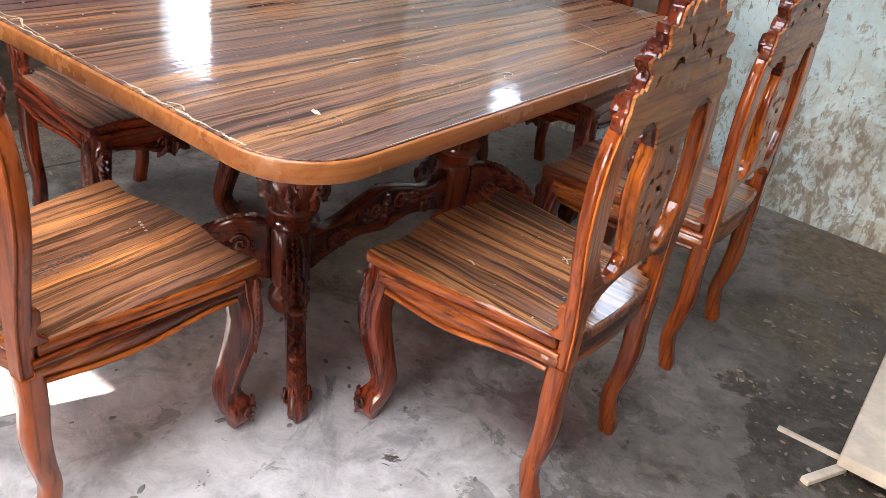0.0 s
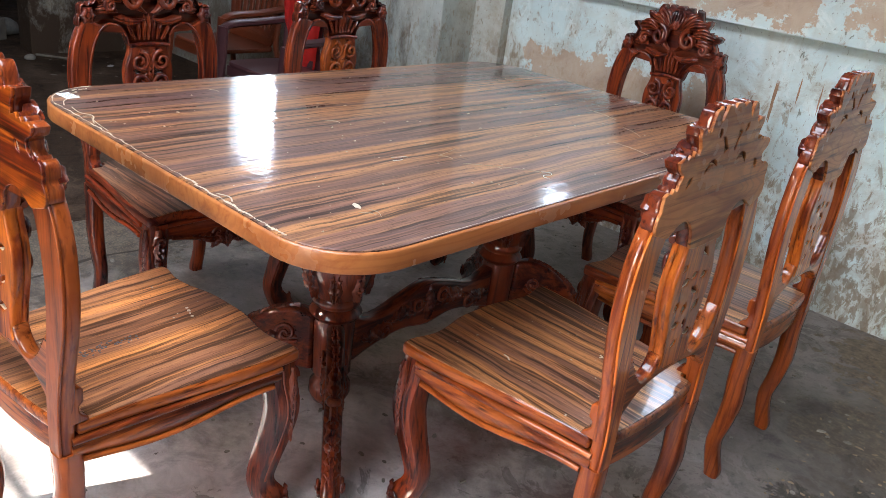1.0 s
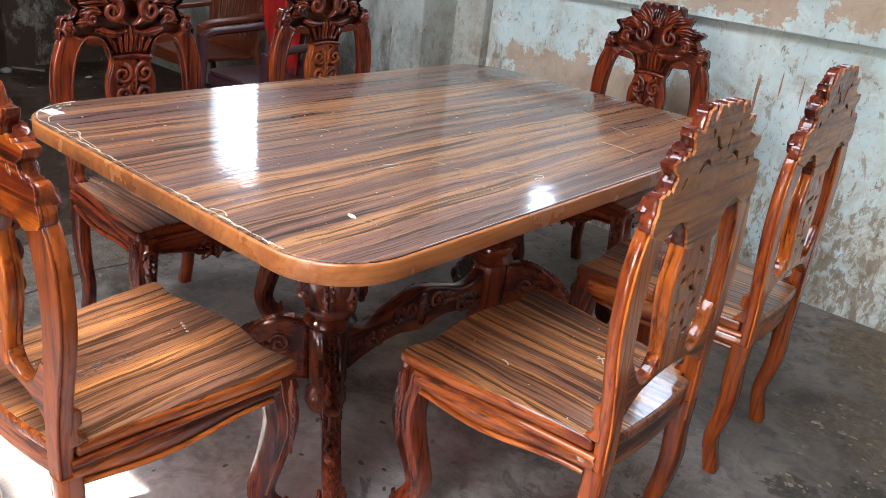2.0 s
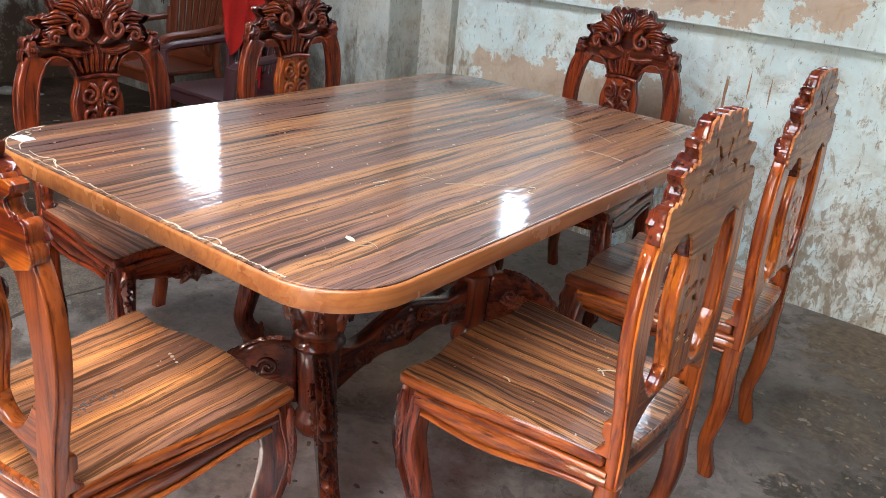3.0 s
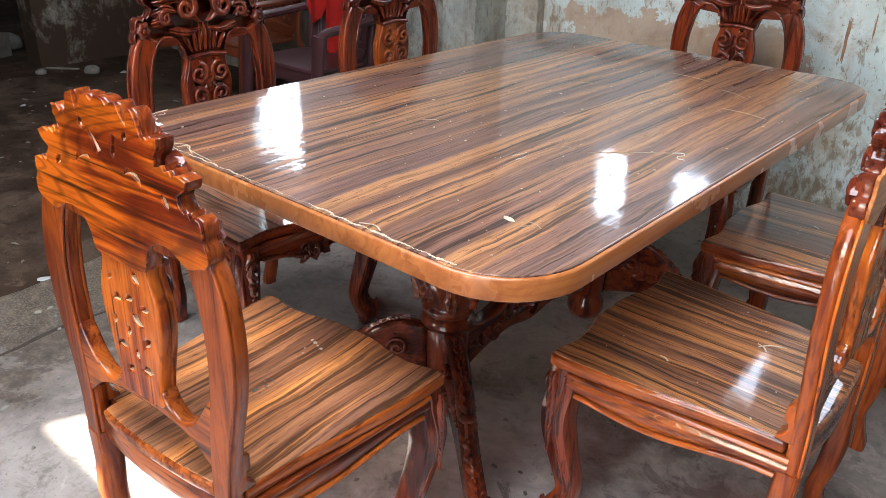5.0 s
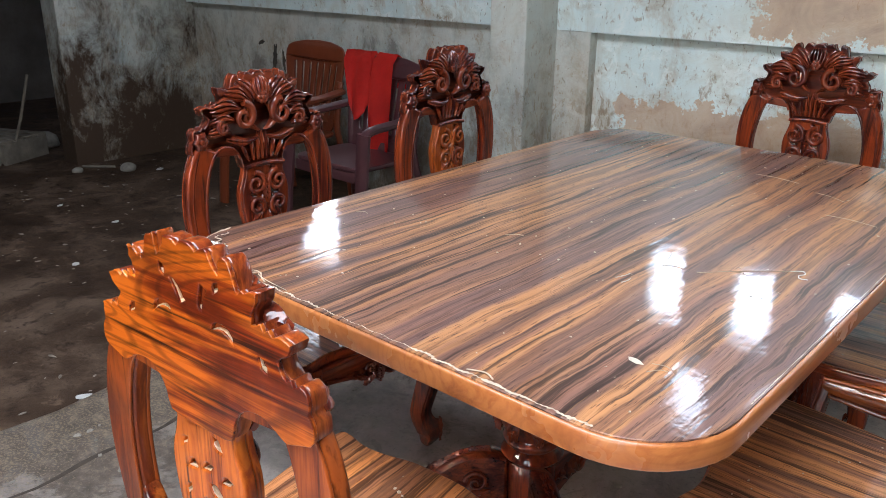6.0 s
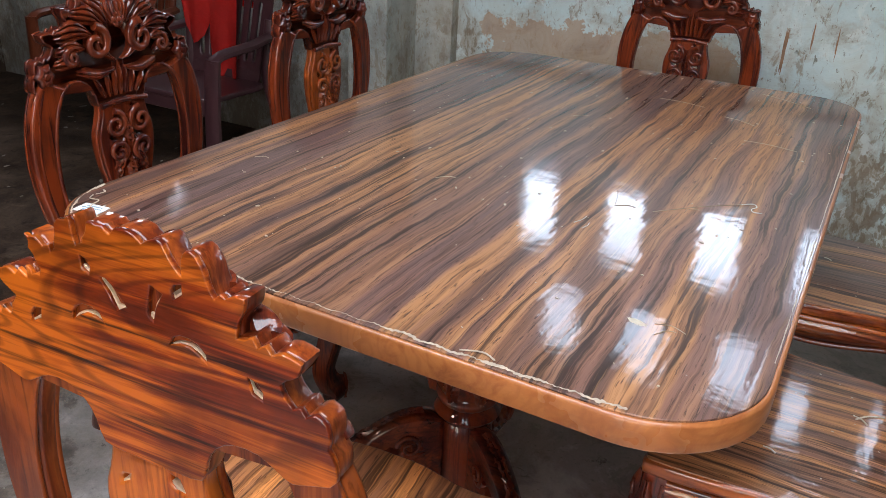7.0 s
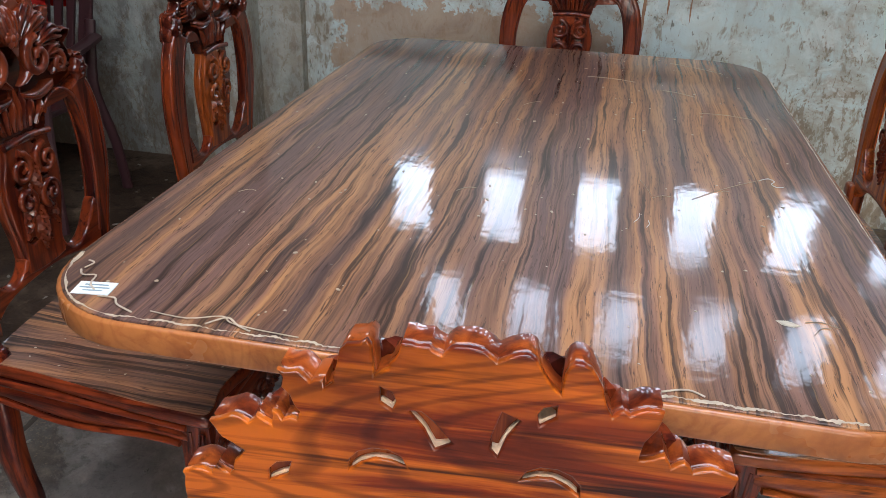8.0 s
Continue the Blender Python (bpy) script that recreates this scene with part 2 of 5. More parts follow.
def limewash(name, grime=0.0, bare=()):
    """Peeling pale blue-green limewash on plaster; bare: boxes (x0, x1, z0, z1) where the brown plaster shows."""
    m, nt, b = material(name)
    tc = nt.nodes.new("ShaderNodeTexCoord")
    v = tc.outputs["Object"]
    sep = node(nt, "ShaderNodeSeparateXYZ", {0: v})
    big = noise_tex(nt, v, 1.7, 5, 0.6, 0.4)
    medium = noise_tex(nt, v, 6.5, 6, 0.65, 0.8)
    tilted = node(nt, "ShaderNodeMapping", {"Vector": v, "Rotation": (0, 0.55, 0.2), "Scale": (1.9, 1.9, 1.0)}).outputs[0]
    blotch = noise_tex(nt, v, 3.6, 9, 0.74, 0.5)
    flakes = noise_tex(nt, tilted, 11.0, 7, 0.72, 0.6)
    specks = noise_tex(nt, tilted, 24.0, 4, 0.6, 0.8)
    runs = noise_tex(nt, node(nt, "ShaderNodeMapping", {"Vector": v, "Scale": (9, 9, 0.7)}).outputs[0], 1.0, 5, 0.65)
    col = ramp(nt, big, [(0.3, (0.50, 0.60, 0.60)), (0.5, (0.61, 0.715, 0.71)), (0.7, (0.71, 0.79, 0.77))])
    col = mix(nt, ramp(nt, medium, [(0.48, (0, 0, 0)), (0.72, (0.5, 0.5, 0.5))]), col, (0.50, 0.47, 0.38))
    col = mix(nt, ramp(nt, runs, [(0.55, (0, 0, 0)), (0.75, (0.5, 0.5, 0.5))]), col, (0.40, 0.34, 0.26))
    # worn areas grow more common towards the skirting
    low = node(nt, "ShaderNodeMapRange", {"Value": sep.outputs["Z"], "From Min": 1.0, "From Max": 0.25, "To Min": -0.025, "To Max": 0.10}).outputs[0]
    bl = node(nt, "ShaderNodeMath", {0: blotch, 1: low}, operation="ADD").outputs[0]
    fl = node(nt, "ShaderNodeMath", {0: flakes, 1: node(nt, "ShaderNodeMath", {0: low, 1: 0.8}, operation="MULTIPLY").outputs[0]}, operation="ADD").outputs[0]
    col = mix(nt, ramp(nt, bl, [(0.50, (0, 0, 0)), (0.64, (0.65, 0.65, 0.65))]), col, ramp(nt, medium, [(0.35, (0.44, 0.30, 0.19)), (0.5, (0.36, 0.28, 0.19)), (0.65, (0.27, 0.22, 0.16))]))
    fmask = ramp(nt, fl, [(0.575, (0, 0, 0)), (0.645, (0.7, 0.7, 0.7))])
    col = mix(nt, fmask, col, mix(nt, medium, (0.36, 0.27, 0.18), (0.21, 0.17, 0.12)))
    smask = ramp(nt, specks, [(0.655, (0, 0, 0)), (0.70, (0.8, 0.8, 0.8))])
    col = mix(nt, smask, col, (0.13, 0.125, 0.09))
    # fresh lime where a coat has come away, and slanting dashes scraped through to the grey plaster
    fresh = noise_tex(nt, v, 7.5, 8, 0.7, 0.7)
    col = mix(nt, ramp(nt, fresh, [(0.55, (0, 0, 0)), (0.60, (0.62, 0.62, 0.62))]), col, (0.70, 0.76, 0.74))
    slant = node(nt, "ShaderNodeMapping", {"Vector": v, "Rotation": (0, 0.62, 0.2), "Scale": (3.4, 3.4, 1.5)}).outputs[0]
    dash = noise_tex(nt, slant, 12.0, 7, 0.70, 0.5)
    da = node(nt, "ShaderNodeMath", {0: dash, 1: node(nt, "ShaderNodeMath", {0: low, 1: 1.15}, operation="MULTIPLY").outputs[0]}, operation="ADD").outputs[0]
    da = node(nt, "ShaderNodeMath", {0: da, 1: node(nt, "ShaderNodeMath", {0: node(nt, "ShaderNodeMath", {0: blotch, 1: 0.52}, operation="SUBTRACT").outputs[0], 1: 0.55}, operation="MULTIPLY").outputs[0]}, operation="ADD").outputs[0]
    dmask = ramp(nt, da, [(0.612, (0, 0, 0)), (0.642, (0.75, 0.75, 0.75))])
    col = mix(nt, dmask, col, mix(nt, medium, (0.34, 0.25, 0.165), (0.17, 0.135, 0.092)))
    fine = noise_tex(nt, slant, 26.0, 5, 0.68, 0.4)
    col = mix(nt, ramp(nt, fine, [(0.64, (0, 0, 0)), (0.67, (0.75, 0.75, 0.75))]), col, (0.16, 0.145, 0.105))
    edge = noise_tex(nt, v, 9.0, 5, 0.7)
    for x0, x1, z0, z1 in bare:
        def side(value, a, sign):
            d = node(nt, "ShaderNodeMath", {0: value, 1: a}, operation="SUBTRACT").outputs[0]
            d = node(nt, "ShaderNodeMath", {0: d, 1: sign}, operation="MULTIPLY").outputs[0]
            e = node(nt, "ShaderNodeMath", {0: edge, 1: 0.5}, operation="SUBTRACT").outputs[0]
            e = node(nt, "ShaderNodeMath", {0: e, 1: 0.35}, operation="MULTIPLY").outputs[0]
            return node(nt, "ShaderNodeMath", {0: d, 1: e}, operation="ADD").outputs[0]
        ds = [side(sep.outputs["X"], x0, 1), side(sep.outputs["X"], x1, -1), side(sep.outputs["Z"], z0, 1), side(sep.outputs["Z"], z1, -1)]
        d = ds[0]
        for o in ds[1:]:
            d = node(nt, "ShaderNodeMath", {0: d, 1: o}, operation="MINIMUM").outputs[0]
        mask = ramp(nt, d, [(0.0, (0, 0, 0)), (0.012, (0.85, 0.85, 0.85))])
        col = mix(nt, mask, col, ramp(nt, medium, [(0.3, (0.36, 0.23, 0.15)), (0.5, (0.47, 0.32, 0.21)), (0.72, (0.52, 0.43, 0.34))]))
    if grime:
        gr = noise_tex(nt, node(nt, "ShaderNodeMapping", {"Vector": v, "Scale": (1.6, 1.6, 1.0)}).outputs[0], 2.6, 9, 0.74, 0.3)
        lowg = node(nt, "ShaderNodeMapRange", {"Value": sep.outputs["Z"], "From Min": 1.05, "From Max": 0.1, "To Min": -0.10, "To Max": 0.16}).outputs[0]
        g2 = node(nt, "ShaderNodeMath", {0: gr, 1: lowg}, operation="ADD").outputs[0]
        col = mix(nt, ramp(nt, big, [(0.3, (0.30, 0.30, 0.30)), (0.7, (0.7, 0.7, 0.7))]), col, (0.40, 0.345, 0.27) if grime >= 1 else (0.43, 0.37, 0.29))
        col = mix(nt, ramp(nt, g2, [(0.42 - 0.05 * (grime >= 1), (0, 0, 0)), (0.53 - 0.04 * (grime >= 1), (grime * 0.45, grime * 0.45, grime * 0.45)), (0.60, (grime, grime, grime))]), col, (0.060, 0.036, 0.022))
    nt.links.new(col, b.inputs["Base Color"])
    b.inputs["Roughness"].default_value = 0.85
    b.inputs["Specular IOR Level"].default_value = 0.3
    h = mix(nt, 0.5, fmask, noise_tex(nt, v, 45.0, 4, 0.6))
    nt.links.new(bump(nt, h, 0.35, 0.006, bump(nt, medium, 0.4, 0.02)), b.inputs["Normal"])
    return m


wall_paint = limewash("peeling_limewash", 0, [(-0.92, 0.20, 0.50, 0.725), (-0.36, 0.34, 1.035, 1.30), (0.46, 0.66, 1.06, 1.22), (0.80, 2.4, 1.16, 1.36)])
wall_paint_plain = limewash("worn_limewash", 0.35)
wall_stained = limewash("stained_limewash", 0.6)
wall_grimy = limewash("grimy_limewash", 1.0)


def concrete(name, cols, dirt=0.4, dirt_col=(0.075, 0.055, 0.04), gloss=0.5):
    m, nt, b = material(name)
    b.inputs["Specular IOR Level"].default_value = gloss
    tc = nt.nodes.new("ShaderNodeTexCoord")
    v = tc.outputs["Object"]
    n1, n2, n3 = noise_tex(nt, v, 2.3, 8, 0.68, 0.5), noise_tex(nt, v, 11.0, 8, 0.72, 0.6), noise_tex(nt, v, 85.0, 4, 0.6)
    col = ramp(nt, n1, [(0.30, cols[0]), (0.48, cols[1]), (0.68, cols[2])])
    col = mix(nt, ramp(nt, n2, [(0.34, (0.85, 0.85, 0.85)), (0.43, (0.3, 0.3, 0.3)), (0.48, (0, 0, 0))]), col, tuple(c * 0.8 for c in cols[0]))
    col = mix(nt, ramp(nt, n2, [(0.58, (0, 0, 0)), (0.72, (0.6, 0.6, 0.6))]), col, tuple(c * 1.25 for c in cols[2]))
    col = mix(nt, ramp(nt, n3, [(0.58, (0, 0, 0)), (0.70, (0.5, 0.5, 0.5))]), col, tuple(c * 0.5 for c in cols[0]))
    if dirt:
        sep = node(nt, "ShaderNodeSeparateXYZ", {0: v})
        east = node(nt, "ShaderNodeMapRange", {"Value": sep.outputs["X"], "From Min": 0.55, "From Max": 1.7, "To Min": -0.12, "To Max": 0.20}).outputs[0]
        west = node(nt, "ShaderNodeMapRange", {"Value": sep.outputs["X"], "From Min": -0.55, "From Max": -1.20, "To Min": 0.0, "To Max": 0.36}).outputs[0]
        east = node(nt, "ShaderNodeMath", {0: east, 1: west}, operation="ADD").outputs[0]
        dn = node(nt, "ShaderNodeMath", {0: noise_tex(nt, v, 3.1, 10, 0.72, 0.4), 1: east}, operation="ADD").outputs[0]
        col = mix(nt, ramp(nt, dn, [(0.44, (0, 0, 0)), (0.56, (0.42, 0.42, 0.42)), (0.62, (0.55, 0.55, 0.55)), (0.66, (dirt, dirt, dirt))]), col, ramp(nt, noise_tex(nt, v, 20.0, 8, 0.72), [(0.35, tuple(c * 0.5 for c in dirt_col)), (0.5, dirt_col), (0.68, tuple(c * 2.4 for c in dirt_col))]))
        # pale dusty pool before the table, with its brighter light put into the colour
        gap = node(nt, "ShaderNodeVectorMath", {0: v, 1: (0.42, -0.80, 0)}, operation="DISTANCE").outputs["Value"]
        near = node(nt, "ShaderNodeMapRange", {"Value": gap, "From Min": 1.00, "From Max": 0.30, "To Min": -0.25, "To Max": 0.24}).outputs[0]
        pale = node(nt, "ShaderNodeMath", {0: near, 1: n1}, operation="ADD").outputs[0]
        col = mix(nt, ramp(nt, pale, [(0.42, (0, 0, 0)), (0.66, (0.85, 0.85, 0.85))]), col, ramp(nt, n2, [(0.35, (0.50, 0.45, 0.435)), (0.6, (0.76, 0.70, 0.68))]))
        # trodden sawdust along the wall, and a damp dark patch beside the plank
        rough_edge = noise_tex(nt, v, 7.0, 9, 0.7, 0.5)
        gap = node(nt, "ShaderNodeVectorMath", {0: v, 1: (1.50, 0.75, 0)}, operation="DISTANCE").outputs["Value"]
        near = node(nt, "ShaderNodeMapRange", {"Value": gap, "From Min": 1.05, "From Max": 0.25, "To Min": -0.12, "To Max": 0.34}).outputs[0]
        near = node(nt, "ShaderNodeMath", {0: near, 1: n1}, operation="ADD").outputs[0]
        col = mix(nt, ramp(nt, near, [(0.44, (0, 0, 0)), (0.72, (0.82, 0.82, 0.82))]), col, ramp(nt, rough_edge, [(0.36, (0.020, 0.013, 0.008)), (0.5, (0.052, 0.036, 0.023)), (0.66, (0.125, 0.094, 0.063))]))
        # crusts of old spilled mortar and grime
        gap = node(nt, "ShaderNodeMapRange", {"Value": sep.outputs["X"], "From Min": 0.45, "From Max": 0.95, "To Min": -0.10, "To Max": 0.02}).outputs[0]
        crust = node(nt, "ShaderNodeMath", {0: noise_tex(nt, v, 5.2, 10, 0.70, 1.2), 1: gap}, operation="ADD").outputs[0]
        col = mix(nt, ramp(nt, crust, [(0.50, (0, 0, 0)), (0.525, (0.55, 0.55, 0.55)), (0.62, (0.35, 0.35, 0.35))]), col, ramp(nt, n2, [(0.36, (0.050, 0.043, 0.037)), (0.60, (0.145, 0.125, 0.105))]))
        for centre, r0, r1, tone, most in (((1.12, 1.40, 0), 0.50, 0.12, ((0.065, 0.043, 0.024), (0.135, 0.094, 0.056), (0.25, 0.185, 0.115)), 0.85), ((1.32, 0.30, 0), 0.42, 0.12, ((0.014, 0.010, 0.007), (0.030, 0.022, 0.015), (0.085, 0.064, 0.044)), 0.95), ((1.45, -0.15, 0), 0.40, 0.12, ((0.014, 0.010, 0.007), (0.030, 0.022, 0.015), (0.085, 0.064, 0.044)), 0.95), ((1.02, 0.78, 0), 0.26, 0.04, ((0.06, 0.044, 0.030), (0.10, 0.074, 0.050), (0.20, 0.15, 0.10)), 0.8)):
            gap = node(nt, "ShaderNodeVectorMath", {0: v, 1: centre}, operation="DISTANCE").outputs["Value"]
            near = node(nt, "ShaderNodeMapRange", {"Value": gap, "From Min": r0, "From Max": r1, "To Min": -0.16, "To Max": 0.16}).outputs[0]
            near = node(nt, "ShaderNodeMath", {0: near, 1: rough_edge}, operation="ADD").outputs[0]
            col = mix(nt, ramp(nt, near, [(0.49, (0, 0, 0)), (0.535, (most, most, most))]), col, ramp(nt, noise_tex(nt, v, 34.0, 8, 0.72), [(0.35, tone[0]), (0.5, tone[1]), (0.68, tone[2])]))
        # old stains on the slab
        stain = noise_tex(nt, v, 4.6, 9, 0.68, 0.9)
        col = mix(nt, ramp(nt, stain, [(0.545, (0, 0, 0)), (0.60, (0.32, 0.32, 0.32)), (0.70, (0.5, 0.5, 0.5))]), col, (0.125, 0.110, 0.100))
        # spilled red varnish
        for px, py, r in ((0.34, -0.20, 0.20), (0.71, -0.17, 0.20)):
            gap = node(nt, "ShaderNodeVectorMath", {0: v, 1: (px, py, 0)}, operation="DISTANCE").outputs["Value"]
            near = node(nt, "ShaderNodeMapRange", {"Value": gap, "From Min": r, "From Max": 0.0, "To Min": 0.0, "To Max": 0.35}).outputs[0]
            spill = node(nt, "ShaderNodeMath", {0: near, 1: noise_tex(nt, v, 13.0, 6, 0.7)}, operation="MULTIPLY").outputs[0]
            col = mix(nt, ramp(nt, spill, [(0.03, (0, 0, 0)), (0.17, (0.6, 0.6, 0.6))]), col, (0.20, 0.075, 0.07))
        saw = node(nt, "ShaderNodeMath", {0: noise_tex(nt, v, 130.0, 2, 0.6), 1: east}, operation="ADD").outputs[0]
        col = mix(nt, ramp(nt, saw, [(0.74, (0, 0, 0)), (0.82, (0.4, 0.4, 0.4))]), col, (0.28, 0.21, 0.13))
    nt.links.new(col, b.inputs["Base Color"])
    nt.links.new(ramp(nt, n1, [(0.3, (0.5, 0.5, 0.5)), (0.7, (0.8, 0.8, 0.8))]), b.inputs["Roughness"])
    nt.links.new(bump(nt, n3, 0.25, 0.003, bump(nt, n2, 0.35, 0.01)), b.inputs["Normal"])
    return m


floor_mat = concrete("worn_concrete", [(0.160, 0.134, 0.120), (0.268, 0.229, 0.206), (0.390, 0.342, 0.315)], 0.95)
dirt_mat = concrete("trodden_dark_earth", [(0.022, 0.013, 0.009), (0.053, 0.033, 0.022), (0.140, 0.096, 0.068)], 0, gloss=0.08)

# ---------------------------------------------------------------- mesh helpers


def finish(name, bm, mat, parent=None, label="", smooth=True):
    me = bpy.data.meshes.new(name)
    bmesh.ops.recalc_face_normals(bm, faces=bm.faces)
    caps = bm.faces.layers.int.get("cap")
    for f in bm.faces:
        f.smooth = smooth and not (caps and f[caps])
    for e in bm.edges:
        e.smooth = smooth and all(f.smooth for f in e.link_faces) and e.calc_face_angle(0.0) < radians(48)
    bm.to_mesh(me)
    bm.free()
    ob = new(name, me)
    me.materials.append(mat)
    ob.parent = parent
    if label:
        ob["label"] = label
    return ob


def part(name, bm, mat, parent, label=""):
    return finish(name, bm, mat, parent, label)


def box(bm, x0, x1, y0, y1, z0, z1, bevel=0.0):
    vs = [bm.verts.new((x, y, z)) for x in (x0, x1) for y in (y0, y1) for z in (z0, z1)]
    fs = [bm.faces.new([vs[i] for i in f]) for f in ((0, 1, 3, 2), (4, 6, 7, 5), (0, 4, 5, 1), (2, 3, 7, 6), (0, 2, 6, 4), (1, 5, 7, 3))]
    if bevel:
        edges = {e for f in fs for e in f.edges}
        bmesh.ops.bevel(bm, geom=list(edges), offset=bevel, segments=2, affect="EDGES", profile=0.6)
    return vs


def smooth_line(pts, n=4, closed=False):
    """Catmull-Rom points through pts."""
    out, k = [], len(pts)
    P = [np.array(p, float) for p in pts]
    for i in range(k if closed else k - 1):
        p0 = P[i - 1] if (closed or i > 0) else P[i]
        p1, p2 = P[i], P[(i + 1) % k]
        p3 = P[(i + 2) % k] if (closed or i + 2 < k) else p2
        for j in range(n):
            t = j / n
            out.append(0.5 * (2 * p1 + (p2 - p0) * t + (2 * p0 - 5 * p1 + 4 * p2 - p3) * t * t + (3 * p1 - p0 - 3 * p2 + p3) * t ** 3))
    if not closed:
        out.append(P[-1])
    return out


def slab(outer, holes, depth, bevel, warp=None):
    """A mesh: the outline (u, v) with its holes, cut from a board of that depth; warp maps (u, v, w) to a place."""
    cu = bpy.data.curves.new("outline", "CURVE")
    cu.dimensions, cu.fill_mode = "2D", "BOTH"
    cu.extrude, cu.bevel_depth, cu.bevel_resolution, cu.offset = max(depth / 2 - bevel, 0.0005), bevel, 1, -bevel
    for loop in [outer, *holes]:
        sp = cu.splines.new("POLY")
        sp.points.add(len(loop) - 1)
        for p, q in zip(sp.points, loop):
            p.co = (q[0], q[1], 0, 1)
        sp.use_cyclic_u = True
    tmp = new("outline", cu)
    bpy.context.view_layer.update()
    me = bpy.data.meshes.new_from_object(tmp.evaluated_get(bpy.context.evaluated_depsgraph_get()))
    bpy.data.objects.remove(tmp)
    bpy.data.curves.remove(cu)
    bm = bmesh.new()
    bm.from_mesh(me)
    bpy.data.meshes.remove(me)
    bmesh.ops.remove_doubles(bm, verts=bm.verts, dist=0.0004)
    caps = bm.faces.layers.int.new("cap")
    bm.normal_update()
    for f in bm.faces:
        f[caps] = abs(f.normal.z) > 0.99
    if warp:
        for v in bm.verts:
            v.co = Vector(warp(v.co.x, v.co.y, v.co.z))
    return bm


def sweep(bm, path, sizes, up=(0, 0, 1), n=12, power=3.0):
    """A bar along the path; sizes: its width and depth at each point; a rounded-square section."""
    P = [Vector(p) for p in path]
    rings = []
    for i, p in enumerate(P):
        t = (P[min(i + 1, len(P) - 1)] - P[max(i - 1, 0)]).normalized()
        a = Vector(up).cross(t)
        a = a.normalized() if a.length > 1e-4 else Vector((1, 0, 0))
        b = t.cross(a)
        w, d = sizes[i]
        ring = []
        for k in range(n):
            q = 2 * math.pi * (k + 0.5) / n
            c, s = math.cos(q), math.sin(q)
            r = (abs(c) ** power + abs(s) ** power) ** (-1 / power)
            ring.append(bm.verts.new(p + a * (r * c * w / 2) + b * (r * s * d / 2)))
        rings.append(ring)
    for r0, r1 in zip(rings, rings[1:]):
        for k in range(n):
            bm.faces.new((r0[k], r0[(k + 1) % n], r1[(k + 1) % n], r1[k]))
    bm.faces.new(rings[0][::-1])
    bm.faces.new(rings[-1])
    return bm


def lathe(bm, profile, centre=(0, 0, 0), n=28):
    rings = []
    for r, z in profile:
        rings.append([bm.verts.new((centre[0] + r * math.cos(2 * math.pi * k / n), centre[1] + r * math.sin(2 * math.pi * k / n), centre[2] + z)) for k in range(n)])
    for r0, r1 in zip(rings, rings[1:]):
        for k in range(n):
            bm.faces.new((r0[k], r0[(k + 1) % n], r1[(k + 1) % n], r1[k]))
    bm.faces.new(rings[0][::-1])
    bm.faces.new(rings[-1])
    return bm


def leaf(bm, base, tip, width, m, bulge=0.012, bend=0.0, lobes=4, nu=20, nv=9, droop=0.0):
    """A carved acanthus leaf in relief: from base to tip in the plane (u, v) with its height along w, set by the matrix m."""
    base, tip = np.array(base, float), np.array(tip, float)
    d = tip - base
    side = np.array([-d[1], d[0]]) / np.linalg.norm(d)
    grid = []
    for i in range(nu):
        t = i / (nu - 1)
        half = width / 2 * (math.sin(math.pi * min(1, t * 0.9 + 0.1)) ** 0.7) * (1 - 0.30 * abs(math.sin(lobes * math.pi * t)))
        mid = base + d * t + side * bend * math.sin(math.pi * t) * np.linalg.norm(d)
        row = []
        for j in range(nv):
            s = 2 * j / (nv - 1) - 1
            u = mid + side * half * s + d * (0.10 * (1 - abs(s)) if 0 < t < 1 else 0)
            h = bulge * (1 - abs(s) ** 2.6) * (0.45 + 0.55 * math.sin(math.pi * min(1, t + 0.12)))
            h -= 0.45 * bulge * math.exp(-(s / 0.13) ** 2) + 0.48 * bulge * abs(math.cos(lobes * 1.5 * math.pi * (t - 0.38 * abs(s)))) ** 3 * (abs(s) < 0.98)
            h += droop * t * t
            if abs(s) > 0.99 or i in (0, nu - 1):
                h -= 0.004
            row.append(bm.verts.new(m @ Vector((u[0], u[1], h))))
        grid.append(row)
    for i in range(nu - 1):
        for j in range(nv - 1):
            bm.faces.new((grid[i][j], grid[i][j + 1], grid[i + 1][j + 1], grid[i + 1][j]))
    # closed at the back
    rim = [grid[0][j] for j in range(nv)] + [grid[i][-1] for i in range(1, nu)] + [grid[-1][j] for j in range(nv - 2, -1, -1)] + [grid[i][0] for i in range(nu - 2, 0, -1)]
    bm.faces.new(rim[::-1])


